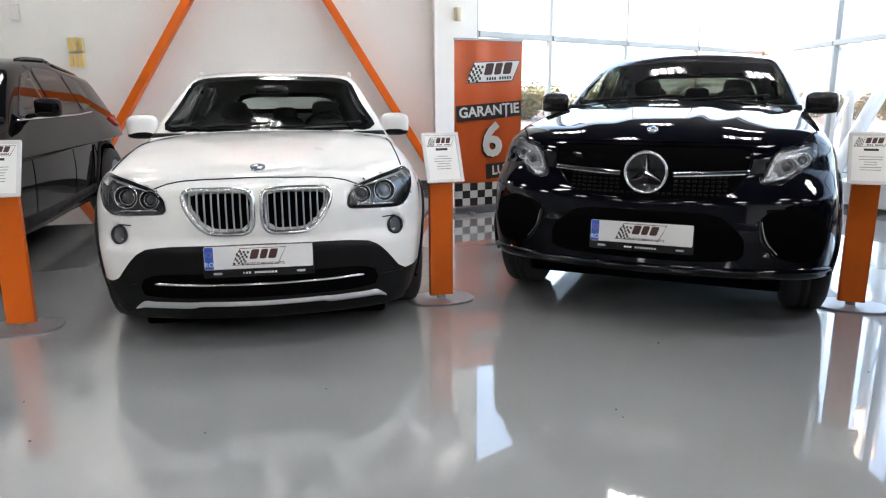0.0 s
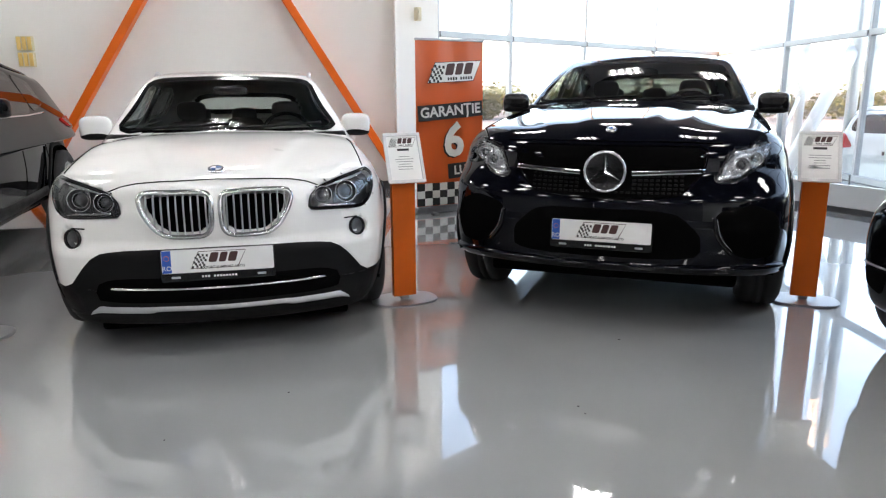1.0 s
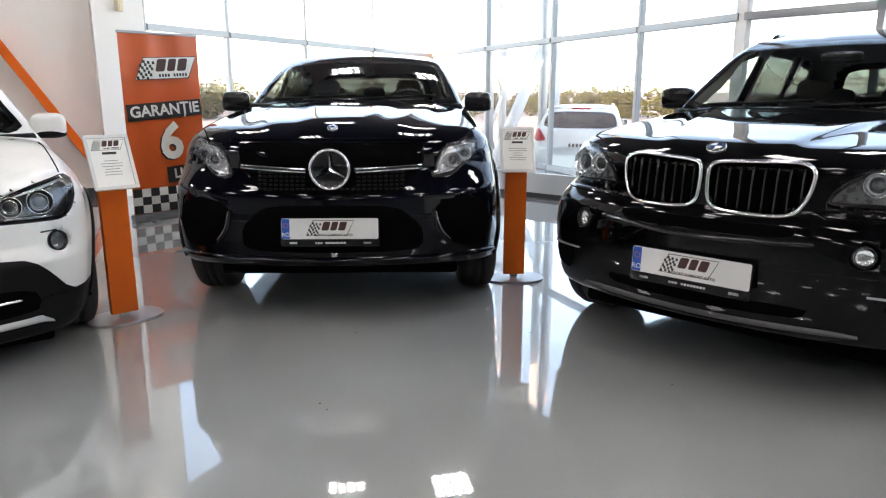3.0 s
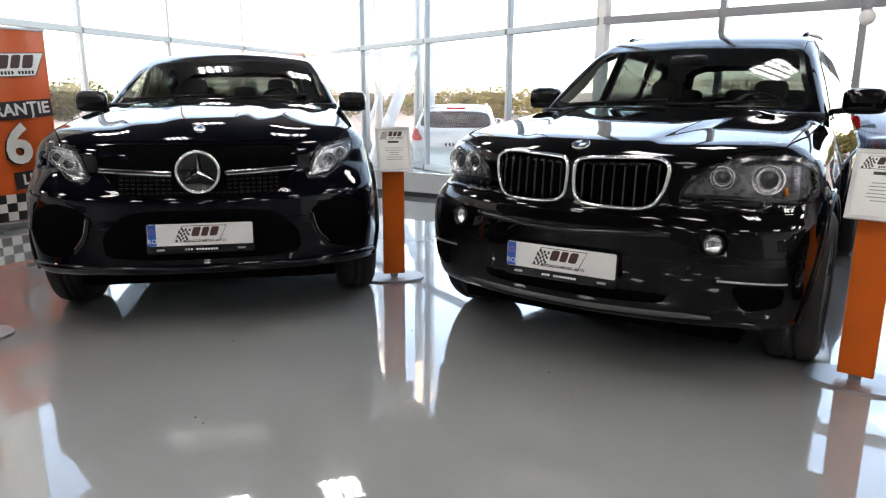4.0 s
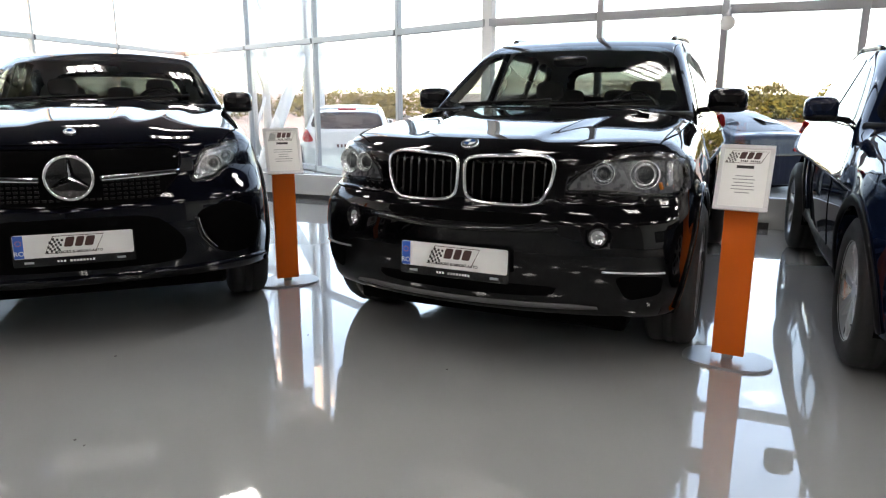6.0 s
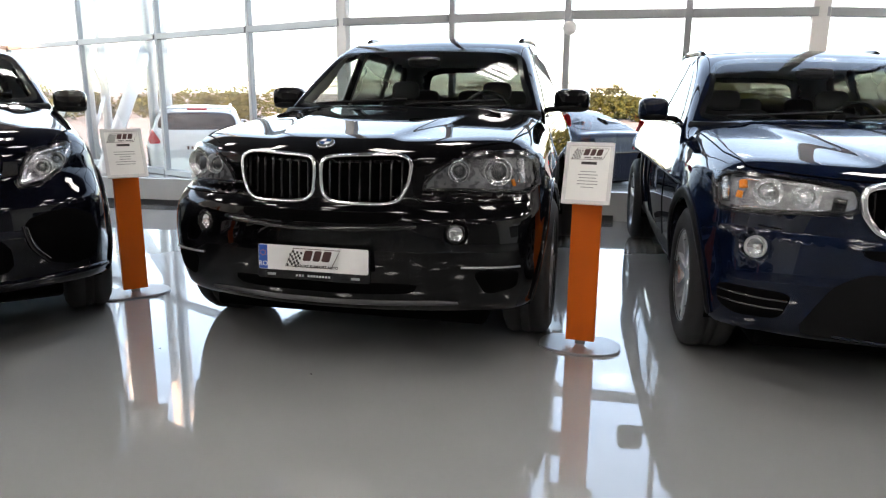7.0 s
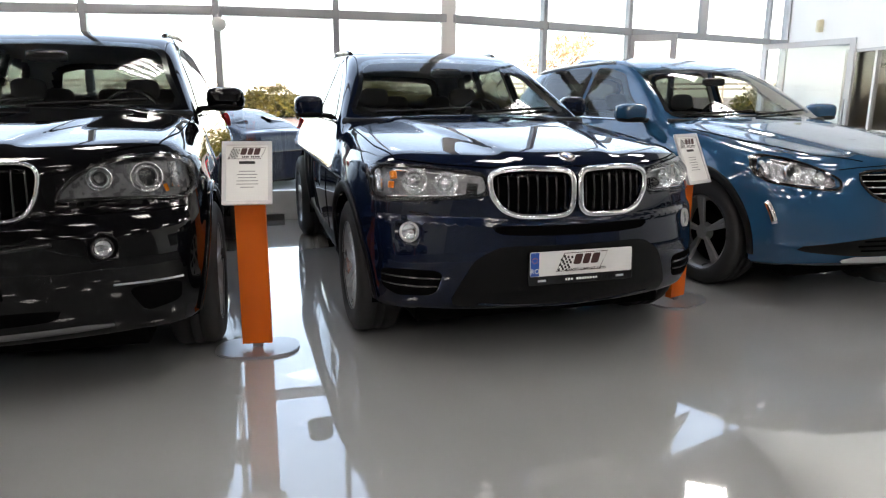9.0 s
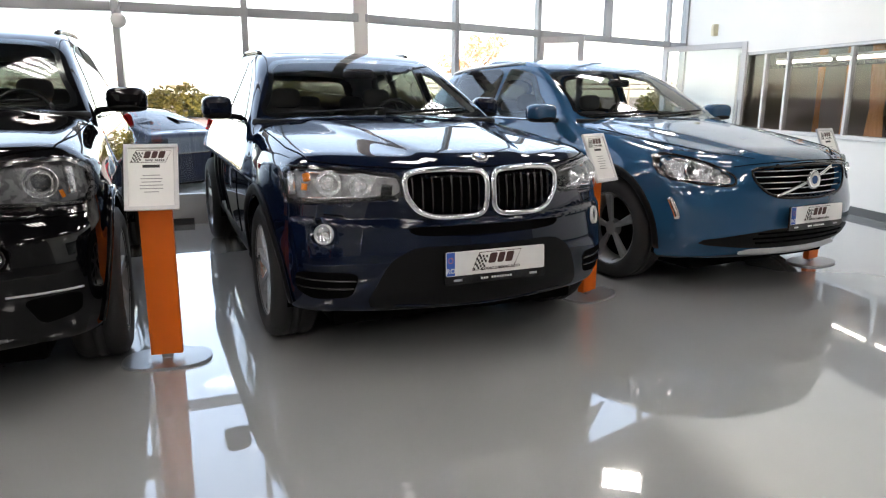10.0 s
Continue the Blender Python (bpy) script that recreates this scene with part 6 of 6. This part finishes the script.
def office_chair(x, y, a):
    t = empty("office_chair", pose(x, y, 0, 0, 0, a), "black upholstered office chair in the office", "chair", "office chairs")
    blob("seat", (0, 0, 0.48), (0.24, 0.24, 0.05), 0.5, M["office_dark"], t)
    blob("backrest", (0, 0.22, 0.86), (0.22, 0.04, 0.28), 0.5, M["office_dark"], t)
    bm = bmesh.new()
    cyl(bm, 0.025, 0.025, (0, 0, 0.05), (0, 0, 0.45), 12)
    part("stem", bm, M["dark"], t)
    for k in range(5):
        bm = bmesh.new()
        w = 2 * math.pi * k / 5
        beam(bm, (0, 0, 0.06), (0.28 * math.cos(w), 0.28 * math.sin(w), 0.03), 0.04, 0.03)
        part("leg", bm, M["dark"], t)


def desk(x, y, a):
    t = empty("desk", pose(x, y, 0, 0, 0, a), "grey office desk behind the glass", "desk", "office desks")
    bm = bmesh.new()
    box(bm, (0, 0, 0.735), (1.4, 0.7, 0.03), None, 0.004)
    part("desktop", bm, M["plinth"], t)
    for sx in (-0.66, 0.66):
        bm = bmesh.new()
        box(bm, (sx, 0, 0.36), (0.04, 0.6, 0.72))
        part("side_panel", bm, M["plinth"], t)
    bm = bmesh.new()
    box(bm, (0.2, 0.1, 1.02), (0.52, 0.03, 0.32), None, 0.008)
    box(bm, (0.2, 0.12, 0.82), (0.05, 0.04, 0.14))
    box(bm, (0.2, 0.12, 0.757), (0.22, 0.16, 0.014))
    mon = tagged(part("monitor", bm, M["gloss_black"]), "black flat monitor on the office desk", "monitor")
    mon.matrix_world = pose(x, y, 0, 0, 0, a)


office_chair(9.3, -6.95, 150)
office_chair(7.4, -6.9, 200)
office_chair(8.4, -7.9, 20)
office_chair(8.3, -6.35, 175)
office_chair(6.6, -6.7, 160)
desk(8.6, -7.1, 8)
desk(6.6, -7.4, 8)


def cabinet(x, y, a, w, h):
    t = empty("filing_cabinet", pose(x, y, 0, 0, 0, a), "dark brown office cabinet behind the glass", "cabinet", "office cabinets")
    bm = bmesh.new()
    box(bm, (0, 0, h / 2), (w, 0.45, h), None, 0.006)
    part("body", bm, M["cab_brown"], t)
    for sx in (-1, 1):
        bm = bmesh.new()
        box(bm, (sx * w / 4, 0.235, h / 2), (w / 2 - 0.02, 0.02, h - 0.06), None, 0.003)
        d = part("door", bm, M["cab_brown"], t)
        bm = bmesh.new()
        box(bm, (sx * 0.04, 0.255, h / 2), (0.015, 0.02, 0.12), None, 0.003)
        part("handle", bm, M["steel"], d)


M["cab_brown"] = material("cabinet_veneer", (0.07, 0.04, 0.025), 0.4, var=0.2, scale=5)
M["blind"] = material("orange_blind", (0.60, 0.27, 0.10), 0.6, var=0.1, scale=6)
cabinet(10.4, -8.6, 0, 1.2, 1.0)
cabinet(8.9, -8.6, 0, 1.5, 1.12)
cabinet(6.8, -8.6, 0, 1.4, 1.05)
cabinet(5.2, -8.6, 0, 1.2, 1.0)
for x, y, w in ((10.0, -6.55, 0.18), (9.45, -6.6, 0.16), (8.70, -6.5, 0.50), (7.75, -6.5, 0.40), (6.4, -6.5, 0.36)):
    v, fa = [], []
    for i in range(25):
        for z in (0.25, 1.15, 2.14):
            pinch = 0.55 if z == 1.15 else 1.0
            v.append((x + w * (i / 24 - 0.5) * pinch, y + 0.035 * math.sin(i * 1.3) * pinch, z))
    for i in range(24):
        for k in range(2):
            fa.append((i * 3 + k, i * 3 + 3 + k, i * 3 + 4 + k, i * 3 + 1 + k))
    tagged(raw("curtain", v, fa, M["blind"], smooth=True), "gathered orange-brown curtain behind the office glass", "curtain", "office curtains")
bm = bmesh.new()
slab(bm, [(3.0, -8.98), (11.15, -8.98), (11.3, -5.35), (3.0, -5.95)], 2.16, 2.24)
tagged(part("office_ceiling", bm, M["office_dark"]), "dark office ceiling under the gallery", "ceiling", kind="structure")
bm = bmesh.new()
box(bm, (7.1, -8.95, 1.08), (8.0, 0.05, 2.15))
tagged(part("wall_office_back", bm, M["wall"]), "cream painted wall at the back of the office", "wall", kind="structure")
bm = bmesh.new()
box(bm, (9.75, -8.91, 1.66), (0.42, 0.02, 0.30))
tagged(part("wall_sign", bm, M["yellow"]), "small yellow printed sign on the office wall", "sign")


def strip_light(x, y, a):
    t = empty("strip_light", pose(x, y, 1.82, 0, 0, a), "bright fluorescent strip light in the office", "strip light", "office lights")
    bm = bmesh.new()
    box(bm, (0, 0, 0.03), (1.2, 0.10, 0.04), None, 0.005)
    for sx in (-0.5, 0.5):
        box(bm, (sx, -0.02, -0.022), (0.03, 0.03, 0.066))
    part("housing", bm, M["white_metal"], t)
    bm = bmesh.new()
    cyl(bm, 0.02, 0.02, (-0.58, 0.03, -0.012), (0.58, 0.03, -0.012), 12)
    part("tube", bm, M["strip_tube"], t, smooth=True)


bm = bmesh.new()
beam(bm, (10.8, -6.24, 1.745), (5.4, -6.62, 1.745), 0.12, 0.06, bevel=0.004)
for x in (10.6, 8.0, 5.6):
    beam(bm, (x, -6.26 - 0.07 * (10.6 - x), 1.77), (x, -6.26 - 0.07 * (10.6 - x), 2.16), 0.02, 0.02)
tagged(part("lighting_beam", bm, M["office_dark"]), "dark hung beam under the office strip lights", "beam")
for x in (10.05, 8.75, 7.45, 6.15):
    strip_light(x, -6.30 - 0.07 * (10 - x), 4)

# ---- small fittings ----
M["cream"] = material("cream_plastic", (0.66, 0.60, 0.42), 0.5, var=0.05)
M["switch_yellow"] = material("yellowed_plastic", (0.70, 0.50, 0.16), 0.5, var=0.08)


def fitting(name, p, face, size, mat, label, cat, lid=True):
    """A small box on a wall with a lip around it."""
    t = empty(name, Matrix.Translation(p) @ pose(0, 0, 0, 0, 0, face), label, cat)
    bm = bmesh.new()
    box(bm, (0, -size[1] / 2, 0), size, None, min(size) * 0.15)
    b = part("casing", bm, mat, t)
    if lid:
        bm = bmesh.new()
        box(bm, (0, -size[1] - 0.004, 0), (size[0] * 0.6, 0.010, size[2] * 0.7), None, 0.002)
        part("cover", bm, mat, t)
    return t


fitting("alarm_sensor", (1.27, 9.44, 2.30), 33, (0.08, 0.07, 0.17), M["cream"], "small cream wall sensor on the white pillar", "sensor")
fitting("alarm_sensor", (10.6, -5.19, 2.27), 176, (0.10, 0.07, 0.17), M["cream"], "small cream wall sensor above the office window", "sensor")
fitting("alarm_sensor", (-4.19, 9.54, 2.30), 0, (0.10, 0.07, 0.2), M["white_metal"], "small white box high on the white wall", "sensor")
for dz in (0.0, 0.23):
    t = empty("fuse_box", Matrix.Translation((-3.525, 9.549, 1.72 + dz * 0.83)), "yellowed switch box with upright flaps on the wall", "switch box", "switch boxes")
    bm = bmesh.new()
    box(bm, (0, -0.03, 0), (0.19, 0.06, 0.175), None, 0.01)
    part("casing", bm, M["cream"], t)
    for k in range(3):
        bm = bmesh.new()
        box(bm, (-0.06 + 0.06 * k, -0.066, 0), (0.042, 0.02, 0.15), None, 0.006)
        part("flap", bm, M["switch_yellow"], t)

# globe lamp on the window post
g = BEND - Vector((0.15, 0.07))
t = empty("globe_lamp", pose(g.x, g.y, 1.955), "white globe lamp hung from the window rail", "lamp")
bm = bmesh.new()
bmesh.ops.create_icosphere(bm, subdivisions=3, radius=0.072)
part("globe", bm, M["white_metal"], t, smooth=True)
bm = bmesh.new()
cyl(bm, 0.012, 0.012, (0, 0, 0.07), (0.05, 0.0, 0.14), 10)
cyl(bm, 0.012, 0.012, (0.05, 0.0, 0.14), (0.16, 0.02, 0.14), 10)
cyl(bm, 0.04, 0.03, (0, 0, 0.06), (0, 0, 0.09), 16)
part("arm", bm, M["steel"], t)

# skirting of the plinth and the back wall
bm = bmesh.new()
beam(bm, (4.09, 10.89, 0.03), (7.21, 1.795, 0.03), 0.02, 0.06)
tagged(part("plinth_skirting", bm, M["dark"]), "dark skirting at the foot of the plinth", "baseboard", kind="structure")
bm = bmesh.new()
beam(bm, (-4.55, 9.53, 0.06), (0.97, 9.53, 0.06), 0.03, 0.12)
tagged(part("wall_skirting", bm, M["dark"]), "dark skirting along the white wall", "baseboard", kind="structure")

# specks of dirt on the floor
bm = bmesh.new()
r = random.Random(9)
for x, y in [(-0.17, 2.98), (-0.62, 2.62), (1.05, 2.55)] + [(r.uniform(-1.5, 4), r.uniform(1.5, 4.5)) for _ in range(9)]:
    slab(bm, [(x + 0.006 * math.cos(a) * r.uniform(0.5, 1.2), y + 0.006 * math.sin(a) * r.uniform(0.5, 1.2)) for a in np.linspace(0, 2 * math.pi, 7, endpoint=False)], 0.0, 0.002)
tagged(part("floor_dirt", bm, M["dark"]), "dark specks of dirt on the grey floor", "dirt", kind="stuff")

# ---- outside ----
def lattice_post(x, y):
    """A white steel lattice support outside the glass."""
    t = empty("lattice_support", pose(x, y, -0.45, 0, 0, 30), "white steel lattice support outside the window", "steel support", "outside supports")
    for dx in (-0.35, 0.35):
        bm = bmesh.new()
        cyl(bm, 0.09, 0.09, (dx, 0, 0), (dx, 0, 6), 16)
        part("chord", bm, M["white_metal"], t, smooth=True)
    for k in range(7):
        bm = bmesh.new()
        s = 1 if k % 2 else -1
        cyl(bm, 0.035, 0.035, (-0.35 * s, 0, 0.85 * k), (0.35 * s, 0, 0.85 * (k + 1)), 10)
        part("lattice_bar", bm, M["white_metal"], t, smooth=True)
    for dx in (-1.6,):
        bm = bmesh.new()
        cyl(bm, 0.11, 0.11, (dx * 1.5, 0.3, 0), (0.3, 0, 3.2), 14)
        part("raking_strut", bm, M["white_metal"], t, smooth=True)


lattice_post(9.35, 12.9)
lattice_post(9.2, 10.9)

M["leaf"] = material("autumn_leaves", (0.050, 0.056, 0.016), 0.8, var=0.6, scale=0.35, spec=0.1)
M["leaf_rust"] = material("rust_leaves", (0.42, 0.27, 0.15), 0.7, var=0.4, scale=0.8)
M["bark"] = material("bark", (0.09, 0.07, 0.05), 0.9, var=0.3)
M["galvanised"] = material("galvanised_steel", (0.24, 0.245, 0.25), 0.5, metal=0.4, var=0.1, scale=0.5)


def leaves(rnd, lumps, count, size):
    v, f = [], []
    for k in range(count):
        c, r = lumps[k % len(lumps)]
        d = Vector((rnd.gauss(0, 1), rnd.gauss(0, 1), rnd.gauss(0, 1))).normalized() * r * rnd.uniform(0.35, 1.0) ** 0.5
        p = Vector(c) + Vector((d.x, d.y, d.z * 0.8))
        a = Vector((rnd.gauss(0, 1), rnd.gauss(0, 1), rnd.gauss(0, 1))).normalized() * size * rnd.uniform(0.6, 1.3)
        b = a.orthogonal().normalized() * size * 0.6
        n = len(v)
        v += [tuple(p - a), tuple(p + b), tuple(p + a), tuple(p - b)]
        f.append((n, n + 1, n + 2, n + 3))
    return v, f


rnd = random.Random(4)
lumps = []
for k in range(70):
    az = radians(rnd.uniform(-30, 85))
    D = rnd.uniform(42, 60)
    h = rnd.uniform(0.9, 2.0)
    for j in range(3):
        lumps.append(((D * math.cos(az) + rnd.uniform(-1.5, 1.5), D * math.sin(az) + rnd.uniform(-1.5, 1.5), -0.45 + h * rnd.uniform(0.3, 0.9)), h * rnd.uniform(0.5, 0.8)))
for az, D, h in ((15.6, 52, 1.9), (14.2, 54, 2.3), (13.2, 52, 1.5), (17.5, 56, 1.6), (44.0, 48, 1.6), (41.0, 46, 1.8)):
    for j in range(5):
        w = radians(az + rnd.uniform(-0.9, 0.9))
        lumps.append(((D * math.cos(w), D * math.sin(w), -0.45 + h * rnd.uniform(0.3, 0.8)), h * rnd.uniform(0.35, 0.55)))
v, f = leaves(rnd, lumps, 64000, 0.14)
tagged(raw("hedge", v, f, M["leaf"]), "yellow-green autumn bushes beyond the yard", "bushes", kind="stuff")


def tree(x, y, h, mat, label):
    t = empty("tree", pose(x, y, -0.45), label, "tree")
    bm = bmesh.new()
    cyl(bm, 0.16, 0.08, (0, 0, 0), (0.1, 0, h * 0.55), 10)
    for k in range(6):
        w = k * 1.05
        cyl(bm, 0.05, 0.02, (0.08, 0, h * (0.35 + 0.03 * k)), (h * 0.28 * math.cos(w), h * 0.28 * math.sin(w), h * (0.6 + 0.05 * k)), 6)
    part("trunk", bm, M["bark"], t)
    r = random.Random(int(h * 10))
    lm = [((h * 0.3 * r.uniform(-1, 1), h * 0.3 * r.uniform(-1, 1), h * r.uniform(0.5, 0.95)), h * r.uniform(0.10, 0.2)) for _ in range(16)]
    v, f = leaves(r, lm, 1900, 0.11)
    raw("crown", v, f, mat, t)


tree(46, -6.2, 5.6, M["leaf_rust"], "rust-coloured autumn tree beyond the yard")

# guard rail of the road behind
gr = empty("guard_rail", pose(0, 0, 0), "pale steel guard rail along the far road", "guard rail")
for a0 in range(-30, 85, 5):
    p0, p1 = [(70 * math.cos(radians(w)), 70 * math.sin(radians(w))) for w in (a0, a0 + 5)]
    for z in (1.9, 2.35):
        bm = bmesh.new()
        beam(bm, (*p0, z), (*p1, z), 0.1, 0.18)
        part("rail", bm, M["galvanised"], gr)
    bm = bmesh.new()
    box(bm, (p0[0], p0[1], 1.0), (0.15, 0.15, 2.8))
    part("rail_post", bm, M["galvanised"], gr)

# cars in the yard
def brake_bar(car, sh):
    """A roof spoiler with a red brake light over the rear window."""
    q, m = sh.glass_rear([(x, 1.405) for x in np.linspace(-0.56, 0.56, 16)])
    spoiler = tube("spoiler", q + m * 0.03, 0.035, M["white_paint"], car, nrm=m, flat=0.5)
    q, m = sh.glass_rear([(x, 1.38) for x in np.linspace(-0.17, 0.17, 8)])
    tube("brake_light", q + m * 0.05, 0.02, M["red_lens"], spoiler, nrm=m, label="red brake light")


SPEC["hatch"] = dict(SPEC["white"], belt_half=0.845, tumble=0.42, rear_tint="privacy", tail=[(0.60, 0.86), (0.80, 0.84), (0.81, 1.08), (0.72, 1.06)], rear_glass=[(-0.69, 1.08), (0.69, 1.08), (0.60, 1.37), (-0.60, 1.37)], extra=brake_bar, label="white hatchback parked outside the window", h=0.045)
hatch = build_car(SPEC["hatch"])
hatch.matrix_world = pose(11.9, 12.75, -0.45, 0, 0, 136)
tagged(hatch, group="cars in the yard")
M["deep_blue_paint"] = paint("deep_blue_car_paint", (0.003, 0.004, 0.012), spec=0.0, ior=1.42)
SPEC["sedan"] = spec(
    label="dark blue fastback car parked outside the window", paint=M["deep_blue_paint"], hw=0.93, L=4.60, H=1.46, axf=0.90, axr=3.65, R=0.35, rim_r=0.24, clear=0.18, h=0.045,
    cowl=(1.30, 1.0), header=(2.0, 1.38), belt=1.02, hood_half=0.74, hood_z=0.84,
    hood=[(-0.1, 0.76), (0.06, 0.80), (0.2, 0.85), (0.6, 0.93), (1.3, 1.0), (1.7, 1.03), (3.6, 1.06), (4.6, 1.07)],
    nose=[(0.2, 0.12), (0.4, 0.02), (0.6, 0.0), (0.75, 0.05), (0.85, 0.12), (1.0, 0.5)],
    roof=[(1.7, 1.34), (2.0, 1.40), (2.5, 1.45), (3.0, 1.455), (3.5, 1.36), (4.4, 1.08)], rear=((4.38, 1.07), (3.1, 1.44)),
    screen_half=0.78, screen_top_half=0.62, screen_z=1.0, grilles=[[(0, 0.72), (0.35, 0.72), (0.35, 0.55), (0, 0.53), (-0.35, 0.55), (-0.35, 0.72)]], one_grille=True, slats=("none",),
    headlight=[(0.50, 0.66), (0.80, 0.72), (0.82, 0.80), (0.55, 0.74)], lamp_units=[(0.62, 0.71, 0.03, False)], lamp_rim=0.008,
    rear_glass=[(-0.62, 1.10), (0.62, 1.10), (0.50, 1.40), (-0.50, 1.40)], tail=[(0.34, 0.76), (0.70, 0.78), (0.72, 0.86), (0.36, 0.82)],
    plate_z=0.45, mirror=(0.95, 1.55, 1.06, (0.10, 0.08, 0.065)),
)
sedan = build_car(SPEC["sedan"])
sedan.matrix_world = pose(15.54, 6.97, -0.45, 0, 0, 145)
tagged(sedan, group="cars in the yard")
# rear plate of the hatchback
for car, w, z, y in ((hatch, 0.52, 0.78, 4.452),):
    bm = bmesh.new()
    slab(bm, rounded(w, 0.11, 0.012), 0, 0.012, pose(0, y, z, -90, 0, 0))
    rp = part("rear_plate", bm, M["plate"], car, "white rear plate with a dark row of bars")
    for k in range(6):
        bm = bmesh.new()
        box(bm, (-0.17 + 0.068 * k, y + 0.014, z), (0.036, 0.004, 0.06))
        part("plate_bar", bm, M["maroon"], rp)
